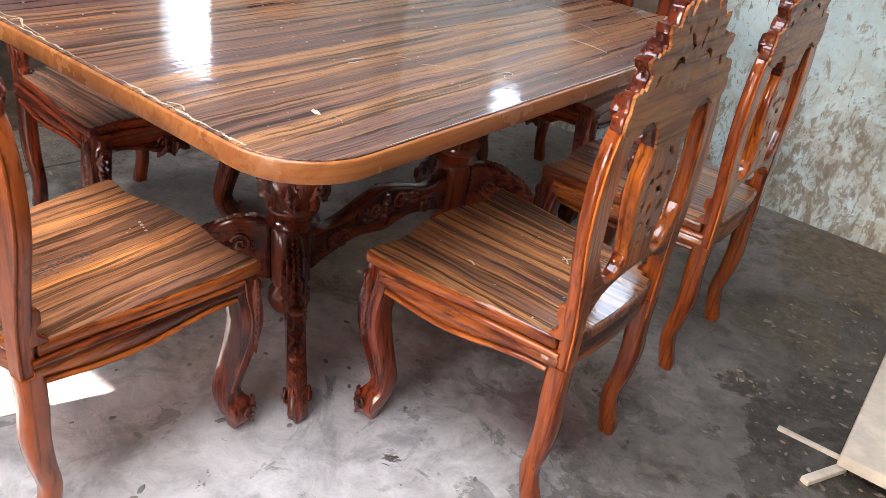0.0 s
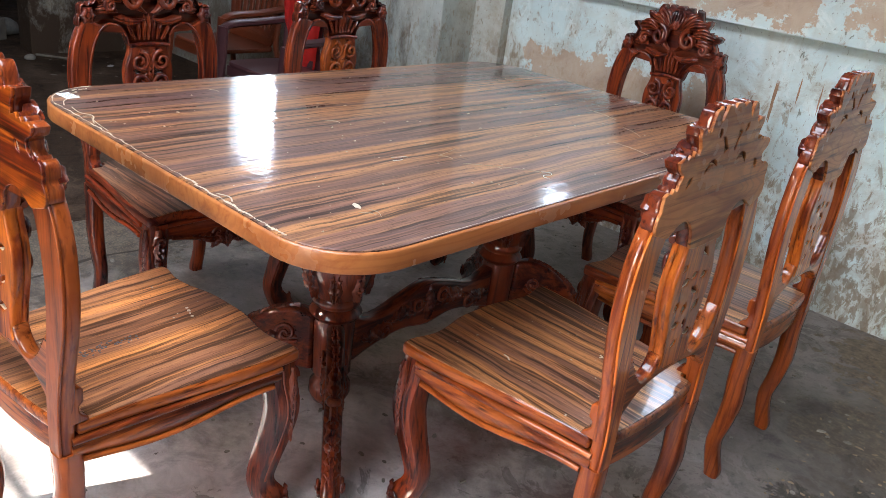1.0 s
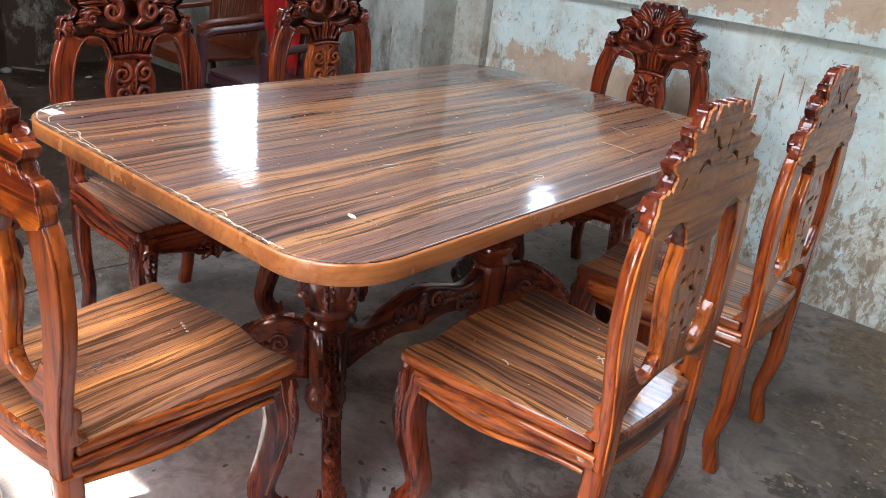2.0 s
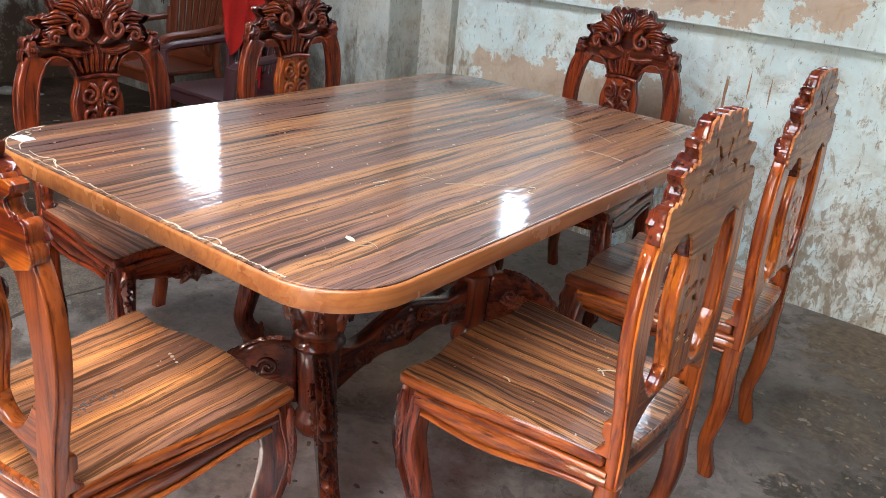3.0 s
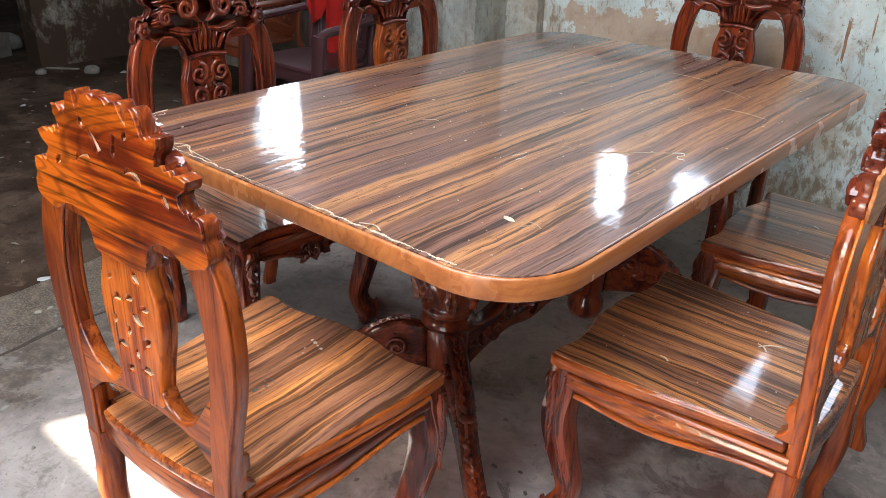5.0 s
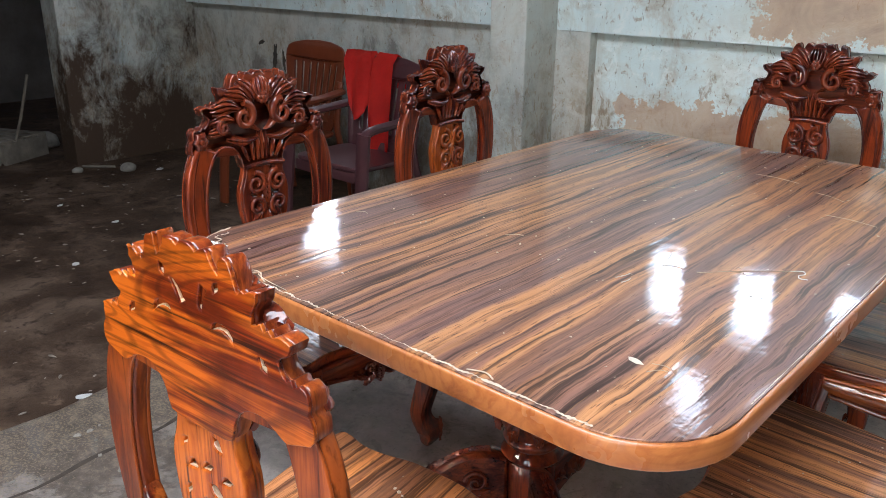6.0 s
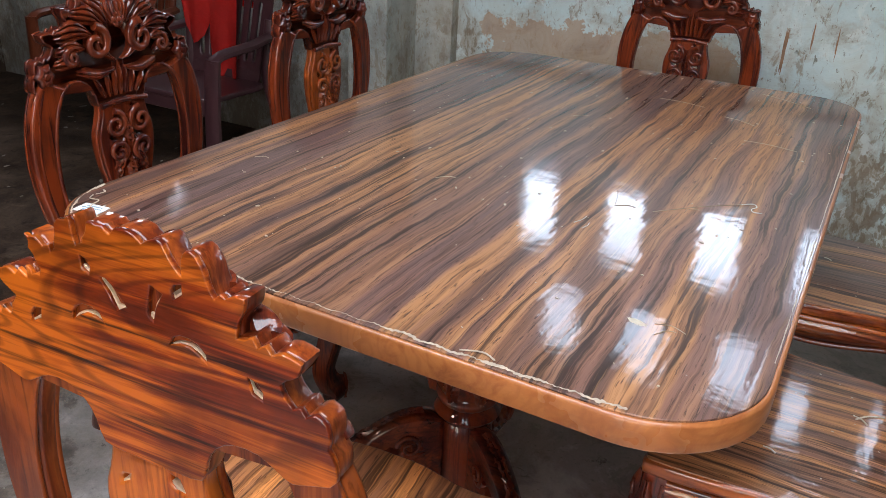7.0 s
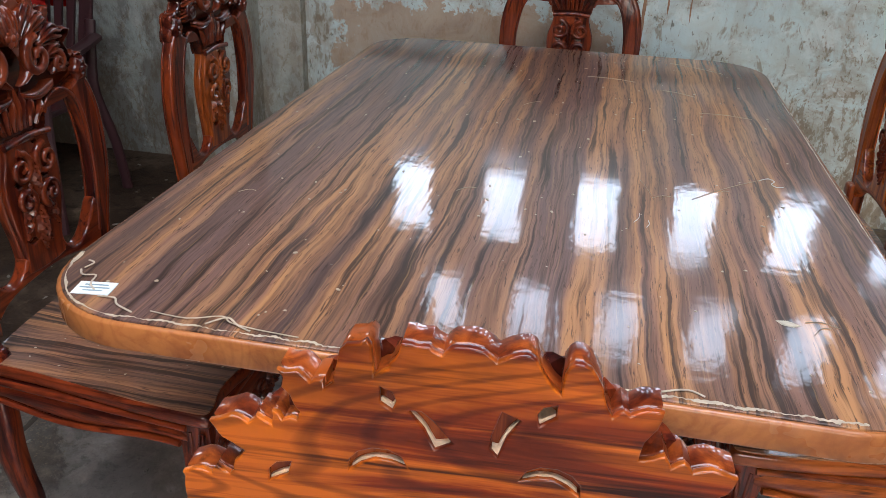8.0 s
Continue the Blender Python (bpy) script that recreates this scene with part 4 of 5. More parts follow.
    # crest rail: thick, scalloped along the top and pierced
    lobes = [[(0.0, 1.024), (0.010, 1.022), (0.018, 1.015)],
             [(0.018, 1.015), (0.026, 1.020), (0.036, 1.023), (0.042, 1.020)], [(0.042, 1.020), (0.047, 1.010), (0.053, 1.001), (0.059, 0.995)],
             [(0.059, 0.995), (0.060, 1.011), (0.066, 1.020), (0.076, 1.017), (0.084, 1.004)], [(0.084, 1.004), (0.087, 0.992), (0.092, 0.982)],
             [(0.092, 0.982), (0.098, 0.988), (0.103, 0.985)], [(0.103, 0.985), (0.112, 0.990), (0.123, 0.990)], [(0.123, 0.990), (0.121, 0.977), (0.114, 0.965), (0.112, 0.950)],
             [(0.112, 0.950), (0.121, 0.952), (0.128, 0.956), (0.133, 0.947)], [(0.133, 0.947), (0.141, 0.952), (0.147, 0.945)], [(0.147, 0.945), (0.158, 0.949), (0.175, 0.944)],
             [(0.175, 0.944), (0.171, 0.931), (0.160, 0.924), (0.154, 0.918)],
             [(0.154, 0.918), (0.158, 0.907), (0.166, 0.898)], [(0.166, 0.898), (0.173, 0.901), (0.178, 0.894)], [(0.178, 0.894), (0.187, 0.899), (0.198, 0.893)],
             [(0.198, 0.893), (0.201, 0.880), (0.199, 0.868)], [(0.199, 0.868), (0.206, 0.856), (0.207, 0.838)]]
    top = []
    for lobe in lobes:
        top += [tuple(p) for p in smooth_line(lobe, 2)][:-1]
    top.append((0.207, 0.838))
    low = [(0.200, 0.829), (0.181, 0.823), (0.162, 0.817), (0.148, 0.823), (0.126, 0.835), (0.100, 0.835), (0.080, 0.823), (0.068, 0.803), (0.060, 0.778), (0.030, 0.775), (0.0, 0.774)]
    sm = top + [tuple(p) for p in smooth_line(low, 2)]
    # cut by hand: the two halves differ a little
    carver = random.Random(5)
    left = [(-u + carver.uniform(-0.0022, 0.0022), v + carver.uniform(-0.0022, 0.0022)) if v > 0.87 else (-u, v) for u, v in reversed(sm) if abs(u) > 1e-6]
    outline = sm + left
    def crescent(cx, cz, w, h, tilt):
        pts = [(-w, 0), (-w * 0.85, h * 0.55), (-w * 0.5, h * 0.88), (0, h), (w * 0.5, h * 0.88), (w * 0.85, h * 0.55), (w, 0), (w * 0.5, h * 0.35), (0, h * 0.5), (-w * 0.5, h * 0.35)]
        ct, st = math.cos(tilt), math.sin(tilt)
        return [(cx + x * ct - y * st, cz + x * st + y * ct) for x, y in pts]
    def slit(cx, cz, w, h, tilt):
        pts = [(-w, 0), (-w * 0.3, h), (w * 0.4, h * 0.9), (w, -h * 0.2), (w * 0.2, -h)]
        ct, st = math.cos(tilt), math.sin(tilt)
        return [(cx + x * ct - y * st, cz + x * st + y * ct) for x, y in pts]
    def wedge(cx, cz, w, h, tilt):
        pts = [(w, h), (w * 1.05, -h * 0.6), (0, -h * 0.5), (-w, -h * 0.9), (-w * 0.8, 0), (-w * 0.2, h * 0.5)]
        ct, st = math.cos(tilt), math.sin(tilt)
        return [(cx + x * ct - y * st, cz + x * st + y * ct) for x, y in pts]
    holes = []
    for s in (-1, 1):
        holes += [crescent(s * 0.058, 0.917, 0.021, 0.018, -0.2 * s), wedge(s * 0.023, 0.958, 0.017, 0.0085, 1.10 * s), slit(s * 0.052, 0.978, 0.010, 0.0055, 1.1 * s), slit(s * 0.128, 0.905, 0.013, 0.006, -0.9 * s)]
    # pale back layer, dark front layer: varnish, plus each side's light as colour
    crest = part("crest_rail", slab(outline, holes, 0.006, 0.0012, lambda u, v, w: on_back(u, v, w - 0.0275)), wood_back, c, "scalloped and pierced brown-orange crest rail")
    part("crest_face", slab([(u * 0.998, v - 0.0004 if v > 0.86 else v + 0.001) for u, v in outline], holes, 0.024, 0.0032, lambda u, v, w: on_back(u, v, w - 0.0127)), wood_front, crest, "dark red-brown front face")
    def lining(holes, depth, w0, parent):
        """Pale strip along the lower side of each piercing: its sheen put in as colour."""
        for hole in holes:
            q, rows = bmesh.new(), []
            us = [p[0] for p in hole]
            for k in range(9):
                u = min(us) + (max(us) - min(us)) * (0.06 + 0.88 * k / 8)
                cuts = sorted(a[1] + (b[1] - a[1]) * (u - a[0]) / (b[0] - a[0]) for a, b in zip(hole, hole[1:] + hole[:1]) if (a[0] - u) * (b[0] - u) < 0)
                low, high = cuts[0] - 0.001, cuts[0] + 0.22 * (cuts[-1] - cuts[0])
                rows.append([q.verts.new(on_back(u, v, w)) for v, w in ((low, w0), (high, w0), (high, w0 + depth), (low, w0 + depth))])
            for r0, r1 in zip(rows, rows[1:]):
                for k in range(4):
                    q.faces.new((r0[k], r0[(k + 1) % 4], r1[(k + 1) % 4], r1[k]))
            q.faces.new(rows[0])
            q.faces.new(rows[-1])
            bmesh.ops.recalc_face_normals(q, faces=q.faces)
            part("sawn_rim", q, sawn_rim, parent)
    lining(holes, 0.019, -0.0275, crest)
    # carving on the crest's front
    def m_at(v):
        return back_matrix(v, -0.0005) @ Matrix.Diagonal((0.97, 1, 0.62, 1))
    def c_leaf(*a, **k):
        relief("carved_leaf", lambda q: plume(q, *a, **k), wood_carved, crest)
    def c_scroll(*a, **k):
        relief("carved_scroll", lambda q: volute(q, *a, **k), wood_carved, crest)
    # a shell of leaves over two tiers of sprays that spring from a pair of large scrolls
    for s in (-1, 1):
        c_leaf((s * 0.022, 0.948), (s * 0.075, 1.003), 0.050, m_at(0.99), 0.020, bend=s * 0.06, flutes=4)
        c_leaf((s * 0.040, 0.952), (s * 0.108, 0.978), 0.046, m_at(0.95), 0.024, bend=s * 0.10, flutes=4)
        c_leaf((s * 0.066, 0.932), (s * 0.152, 0.938), 0.048, m_at(0.95), 0.026, bend=s * 0.12, flutes=4)
        c_leaf((s * 0.085, 0.906), (s * 0.150, 0.906), 0.038, m_at(0.92), 0.022, bend=s * 0.12, flutes=3)
        c_leaf((s * 0.098, 0.876), (s * 0.160, 0.882), 0.034, m_at(0.88), 0.020, bend=s * 0.12, flutes=3)
        c_leaf((s * 0.010, 0.872), (s * 0.044, 0.964), 0.034, m_at(0.93), 0.024, bend=-s * 0.24, flutes=2)
        c_leaf((s * 0.012, 0.856), (s * 0.112, 0.860), 0.024, m_at(0.86), 0.014, bend=-s * 0.10, flutes=2)
        c_scroll((s * 0.060, 0.915), 0.036, 1.25, m_at(0.90) @ Matrix.Translation((0, 0, 0.010)), s, 0.021, start=math.pi / 2)
        c_scroll((s * 0.120, 0.893), 0.019, 1.4, m_at(0.90) @ Matrix.Translation((0, 0, 0.006)), -s, 0.014, start=math.pi / 2)
        def rosette(q):
            rows = []
            for i, (r, h) in enumerate(((0.0012, 0.022), (0.006, 0.021), (0.008, 0.014), (0.012, 0.018), (0.018, 0.015), (0.023, 0.004), (0.022, -0.010))):
                rows.append([q.verts.new(m_at(0.87) @ Vector((s * 0.186 + 0.92 * r * (1 + 0.16 * math.cos(6 * a) * (i > 2)) * math.cos(a), 0.866 + r * (1 + 0.16 * math.cos(6 * a) * (i > 2)) * math.sin(a), h))) for a in (k * math.pi / 12 for k in range(24))])
            for r0, r1 in zip(rows, rows[1:]):
                for k in range(24):
                    q.faces.new((r0[k], r0[(k + 1) % 24], r1[(k + 1) % 24], r1[k]))
            q.faces.new(rows[0])
            q.faces.new(rows[-1])
        relief("rosette", rosette, wood_carved, crest)
    c_leaf((0, 0.944), (0, 1.010), 0.080, m_at(0.99), 0.030, flutes=7, nu=16)
    def flower(q):
        for k in range(6):
            knob(q, (0.010 * math.cos(k * 1.047), 0.958 + 0.010 * math.sin(k * 1.047)), 0.008, m_at(0.96) @ Matrix.Translation((0, 0, 0.024)), 0.8)
        knob(q, (0, 0.958), 0.007, m_at(0.96) @ Matrix.Translation((0, 0, 0.028)), 1.0)
    relief("carved_flower", flower, wood_carved, crest)
    for k in range(-3, 4):
        relief("flute", lambda q: leaf(q, (0.014 * k, 0.796), (0.011 * k + 0.004 * k * abs(k), 0.872 - 0.003 * k * k), 0.017, m_at(0.84), 0.012, lobes=1, nu=9, nv=5), wood_carved, crest)
    # splat
    half = [(0.0, 0.780), (0.060, 0.780), (0.059, 0.768), (0.065, 0.744), (0.073, 0.720), (0.075, 0.690), (0.069, 0.645), (0.058, 0.600), (0.052, 0.560), (0.054, 0.535), (0.0, 0.53)]
    sm = [tuple(p) for p in half[:1]] + [tuple(p) for p in smooth_line(half[1:], 3)]
    holes = []
    for x, z, w, t in ((-0.020, 0.770, 0.006, 0.3), (0.024, 0.755, 0.009, 2.4), (-0.045, 0.735, 0.006, 0.9), (-0.030, 0.705, 0.010, 0.5), (0.000, 0.712, 0.008, 0.5), (0.038, 0.705, 0.008, 0.4), (0.016, 0.680, 0.011, 2.7), (-0.045, 0.660, 0.007, 1.2), (-0.012, 0.650, 0.008, 1.3), (0.034, 0.645, 0.009, 0.9), (-0.032, 0.620, 0.009, 0.2), (0.004, 0.615, 0.007, 1.9), (0.026, 0.592, 0.010, 0.2), (-0.020, 0.580, 0.007, 0.7)):
        holes.append(slit(x, z, w * 1.35, w * 0.65, t))
    splat = part("splat", slab(mirrored(sm), holes, 0.020, 0.004, lambda u, v, w: on_back(u, v, w - 0.0165)), wood_z, c, "pierced vase-shaped splat")
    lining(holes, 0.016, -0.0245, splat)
    part("splat_face", slab(mirrored([(u * 0.98, v) for u, v in sm]), holes, 0.012, 0.003, lambda u, v, w: on_back(u, v, w - 0.0010)), wood_z, splat)
    for s in (-1, 1):
        relief("carved_scroll", lambda q: volute(q, (s * 0.034, 0.735), 0.030, 1.5, back_matrix(0.735, 0.0035), s, 0.015, start=math.pi / 2), wood_carved, splat)
        relief("carved_scroll", lambda q: volute(q, (s * 0.034, 0.672), 0.028, 1.5, back_matrix(0.675, 0.0035), -s, 0.015, start=-math.pi / 2), wood_carved, splat)
        relief("carved_leaf", lambda q: leaf(q, (s * 0.012, 0.70), (s * 0.045, 0.60), 0.036, back_matrix(0.65, 0.0035), 0.016, lobes=3), wood_carved, splat)
    relief("carved_leaf", lambda q: leaf(q, (0, 0.755), (0, 0.66), 0.032, back_matrix(0.70, 0.0035), 0.018), wood_carved, splat)
    relief("carved_leaf", lambda q: leaf(q, (0, 0.655), (0, 0.565), 0.040, back_matrix(0.61, 0.0035), 0.018), wood_carved, splat)
    def collar(q):
        sweep(q, [on_back(x, 0.783 + 0.003 * math.cos(x * 40), 0.006) for x in np.linspace(-0.060, 0.060, 9)], [(0.012, 0.012)] * 9, n=8, power=2.5)
    relief("collar", collar, wood_carved, splat)
    # lower rail of the back, arched below
    half = [(0.0, 0.568), (0.055, 0.564), (0.064, 0.545), (0.084, 0.530), (0.110, 0.533), (0.135, 0.554), (0.168, 0.602), (0.176, 0.55), (0.165, 0.475), (0.150, 0.482), (0.115, 0.506), (0.06, 0.518), (0.0, 0.521)]
    half = half[:1] + [tuple(p) for p in smooth_line(half[1:], 3)]
    part("lower_back_rail", slab(mirrored(half), [], 0.028, 0.005, lambda u, v, w: on_back(u, v, w - 0.010)), wood_x, c)
    return c


CHAIRS = [  # place, turn, height, what sets it apart
    ((0.059, -0.914, 0), 3.6, 0.968, "polished carved wooden chair with glue drips on its seat"),
    ((0.628, -0.262, 0), 90.0, 1.014, "polished carved wooden chair pulled up at the long side"),
    ((0.615, 0.428, 0), 91.0, 1.024, "polished carved wooden chair beside its twin near the wall"),
    ((0.015, 0.938, 0), 180.0, 1.032, "polished carved wooden chair with its back to the wall"),
    ((-0.645, -0.380, 0), -90.0, 1.004, "polished carved wooden chair with wood shavings on its seat"),
    ((-0.642, 0.358, 0), -90.0, 1.014, "polished carved wooden chair with a lighter carved splat"),
]
first_chair = make_chair()
chairs = []
for n, (loc, rz, tall, label) in enumerate(CHAIRS):
    ob = first_chair if n == 0 else copy_thing(first_chair, pose(*loc, 0, 0, rz))
    ob.matrix_world = pose(*loc, 0, 0, rz) @ Matrix.Diagonal((1, 1, tall, 1))
    if n == 0:      # racked a little sideways
        ob.matrix_world = ob.matrix_world @ Matrix(((1, 0, -0.014, 0.014 * SEAT_Z), (0, 1, 0, 0), (0, 0, 1, 0), (0, 0, 0, 1)))
    tagged(ob, label, "chair", "chairs round the table")
    chairs.append(ob)
# three chairs lighter behind, the table-end one most: varnish plus light put into colour
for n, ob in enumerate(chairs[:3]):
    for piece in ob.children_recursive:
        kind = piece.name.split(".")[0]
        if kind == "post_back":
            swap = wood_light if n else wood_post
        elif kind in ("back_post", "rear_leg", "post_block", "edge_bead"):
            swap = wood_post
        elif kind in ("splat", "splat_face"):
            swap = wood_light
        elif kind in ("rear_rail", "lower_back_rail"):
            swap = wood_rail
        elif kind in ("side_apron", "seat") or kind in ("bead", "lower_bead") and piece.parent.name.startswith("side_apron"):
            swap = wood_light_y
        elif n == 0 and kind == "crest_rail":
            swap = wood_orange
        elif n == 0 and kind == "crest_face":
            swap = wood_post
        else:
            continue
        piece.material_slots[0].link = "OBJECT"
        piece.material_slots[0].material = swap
# same seat veneer, darker here: these seats' weaker light put into its colour
for ob in chairs[1:]:
    for piece in ob.children_recursive:
        if piece.name.startswith("veneer"):
            piece.material_slots[0].link = "OBJECT"
            piece.material_slots[0].material = laminate_brown
for piece in chairs[5].children_recursive:
    if piece.name.startswith(("splat", "carved")) and "splat" in piece.name + piece.parent.name:
        piece.material_slots[0].link = "OBJECT"
        piece.material_slots[0].material = wood_post
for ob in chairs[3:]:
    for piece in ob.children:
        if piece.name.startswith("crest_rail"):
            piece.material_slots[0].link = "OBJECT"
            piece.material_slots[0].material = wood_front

# ---------------------------------------------------------------- dining table
TX, TY, TW, TL, TOP = 0.017, -0.012, 1.11, 1.693, 0.76


def rounded_rect(w, l, r, n=10):
    pts = []
    for cx, cy, a0 in ((w / 2 - r, l / 2 - r, 0), (-w / 2 + r, l / 2 - r, 90), (-w / 2 + r, -l / 2 + r, 180), (w / 2 - r, -l / 2 + r, 270)):
        for k in range(n + 1):
            a = radians(a0 + 90 * k / n)
            pts.append((cx + r * math.cos(a), cy + r * math.sin(a)))
    return pts


table = thing("dining_table", (TX, TY, 0), 0, "large dining table with striped glossy veneer top and carved red-brown pedestals", "table")
part("tabletop", slab(rounded_rect(TW, TL, 0.15), [], 0.038, 0.004, lambda u, v, w: (u, v, TOP - 0.020 + w)), wood_edge, table, "tan-brown varnished edge")
part("veneer", slab(rounded_rect(TW - 0.012, TL - 0.012, 0.145), [], 0.004, 0.0008, lambda u, v, w: (u, v, TOP - 0.0005 + w)), laminate, table, "glossy striped wood veneer with scratches and dust")
for s in (-1, 1):
    ped_y = s * 0.335
    bm = bmesh.new()
    lathe(bm, [(0.030, 0.018), (0.046, 0.026), (0.056, 0.048), (0.054, 0.075), (0.042, 0.092), (0.042, 0.102), (0.052, 0.112), (0.053, 0.255), (0.050, 0.270), (0.062, 0.278), (0.069, 0.290), (0.062, 0.303), (0.055, 0.310), (0.064, 0.320), (0.066, 0.330), (0.060, 0.340), (0.076, 0.370), (0.088, 0.420), (0.082, 0.470), (0.066, 0.505), (0.074, 0.520), (0.078, 0.535), (0.066, 0.56), (0.076, 0.60), (0.11, 0.66), (0.12, 0.69)], (0, ped_y, 0))
    ped = part("pedestal_column", bm, wood_carved, table, "turned vase-shaped column")
    for k in range(8):
        a = 2 * math.pi * k / 8
        m = Matrix.Translation((0, ped_y, 0)) @ Matrix.Rotation(a, 4, "Z") @ Matrix(((1, 0, 0, 0), (0, 0, -1, -0.076), (0, 1, 0, 0), (0, 0, 0, 1)))
        relief("carved_leaf", lambda q: leaf(q, (0, 0.345), (0, 0.47), 0.05, m, 0.018, lobes=4), wood_carved, ped)
    bm = bmesh.new()
    box(bm, -0.36, 0.36, ped_y - 0.05, ped_y + 0.05, 0.685, 0.714, 0.006)
    part("top_bearer", bm, dark_wood, table)
    for sx in (-1, 1):
        d = Vector((sx * 0.33, s * 0.265, 0)).normalized()
        topc = [(0.05, 0.275), (0.10, 0.285), (0.16, 0.270), (0.22, 0.225), (0.27, 0.165), (0.32, 0.120), (0.365, 0.095), (0.405, 0.070), (0.430, 0.035), (0.425, 0.004)]
        low = [(0.375, 0.001), (0.350, 0.030), (0.300, 0.060), (0.240, 0.085), (0.17, 0.105), (0.10, 0.110), (0.05, 0.110)]
        outline = [tuple(p) for p in smooth_line(topc, 3)] + [tuple(p) for p in smooth_line(low, 3)]
        nrm = Vector((-d.y, d.x, 0))
        bm = slab(outline, [], 0.044, 0.010, lambda u, v, w: (d.x * u + nrm.x * w, ped_y + d.y * u + nrm.y * w, v))
        leg = part("pedestal_leg", bm, wood_front, table)
        for side in (-1, 1):
            m = Matrix.Translation((0, ped_y, 0)) @ Matrix(((d.x, 0, side * nrm.x, side * nrm.x * 0.020), (d.y, 0, side * nrm.y, side * nrm.y * 0.020), (0, 1, 0, 0), (0, 0, 0, 1)))
            relief("carved_leaf", lambda q: leaf(q, (0.09, 0.20), (0.25, 0.16), 0.085, m, 0.014, lobes=5), wood_carved, leg)
            relief("carved_scroll", lambda q: volute(q, (0.120, 0.215), 0.026, 1.5, m, side, 0.011), wood_carved, leg)
            relief("carved_scroll", lambda q: volute(q, (0.385, 0.045), 0.022, 1.4, m, side, 0.011), wood_carved, leg)
        # ridge of carved leaves along the leg's front
        tl = smooth_line(topc, 2)
        relief("ridge", lambda q: sweep(q, [(d.x * p[0], ped_y + d.y * p[0], p[1] + 0.002) for p in tl[7:]], [(0.024, 0.020)] * len(tl[7:]), up=nrm, n=8, power=2), wood_carved, leg)
        for u in (0.255, 0.335):
            zz = np.interp(u, [p[0] for p in topc[:9]], [p[1] for p in topc[:9]])
            relief("boss", lambda q: knob(q, (0, 0), 0.02, Matrix.Translation((d.x * u, ped_y + d.y * u, zz))), wood_carved, leg)
        slope = [(0.10, 0.283, 0.20, 0.243), (0.20, 0.243, 0.27, 0.168), (0.28, 0.158, 0.36, 0.100), (0.35, 0.105, 0.42, 0.060)]
        for u0, z0, u1, z1 in slope:
            du, dz = u1 - u0, z1 - z0
            L = math.hypot(du, dz)
            ax = d * (du / L) + Vector((0, 0, dz / L))
            out = nrm.cross(ax)
            out = out if out.z > 0 else -out
            o = Vector((d.x * u0, ped_y + d.y * u0, z0)) + out * 0.001
            mm = Matrix(((nrm.x, ax.x, out.x, o.x), (nrm.y, ax.y, out.y, o.y), (nrm.z, ax.z, out.z, o.z), (0, 0, 0, 1)))
            relief("carved_leaf", lambda q: leaf(q, (0, -0.01), (0, L + 0.01), 0.044, mm, 0.016, lobes=4), wood_carved, leg)
        # bracket under the top
        br = [(0.06, 0.60), (0.12, 0.64), (0.20, 0.665), (0.28, 0.685), (0.28, 0.712), (0.05, 0.712), (0.05, 0.55)]
        bm = slab(br, [], 0.035, 0.005, lambda u, v, w: (d.x * u + nrm.x * w, ped_y + d.y * u + nrm.y * w, v))
        part("bracket", bm, wood_orange, table)
# carved stretcher between the columns
topc = [(-0.28, 0.262), (-0.20, 0.235), (-0.10, 0.262), (0.0, 0.285), (0.10, 0.262), (0.20, 0.235), (0.28, 0.262)]
low = [(0.28, 0.125), (0.20, 0.150), (0.10, 0.165), (0.0, 0.150), (-0.10, 0.165), (-0.20, 0.150), (-0.28, 0.125)]
outline = [tuple(p) for p in smooth_line(topc, 4)] + [tuple(p) for p in smooth_line(low, 4)]
st = part("stretcher", slab(outline, [], 0.045, 0.008, lambda u, v, w: (w, u, v)), wood_y, table)
for side in (-1, 1):
    m = Matrix(((0, 0, side, side * 0.021), (1, 0, 0, 0), (0, 1, 0, 0), (0, 0, 0, 1)))
    for k in (-1, 1):
        relief("carved_leaf", lambda q: leaf(q, (k * 0.03, 0.215), (k * 0.16, 0.205), 0.075, m, 0.016, lobes=5, bend=0.1 * k), wood_carved, st)
        relief("carved_leaf", lambda q: leaf(q, (k * 0.15, 0.205), (k * 0.27, 0.19), 0.07, m, 0.016, lobes=5, bend=-0.1 * k), wood_carved, st)
        relief("carved_scroll", lambda q: volute(q, (k * 0.05, 0.235), 0.026, 1.5, m, k, 0.013), wood_carved, st)
        relief("carved_scroll", lambda q: volute(q, (k * 0.175, 0.185), 0.026, 1.5, m, -k, 0.013), wood_carved, st)
    relief("carved_leaf", lambda q: leaf(q, (0, 0.17), (0, 0.28), 0.06, m, 0.02), wood_carved, st)

# ---------------------------------------------------------------- plastic armchairs by the wall


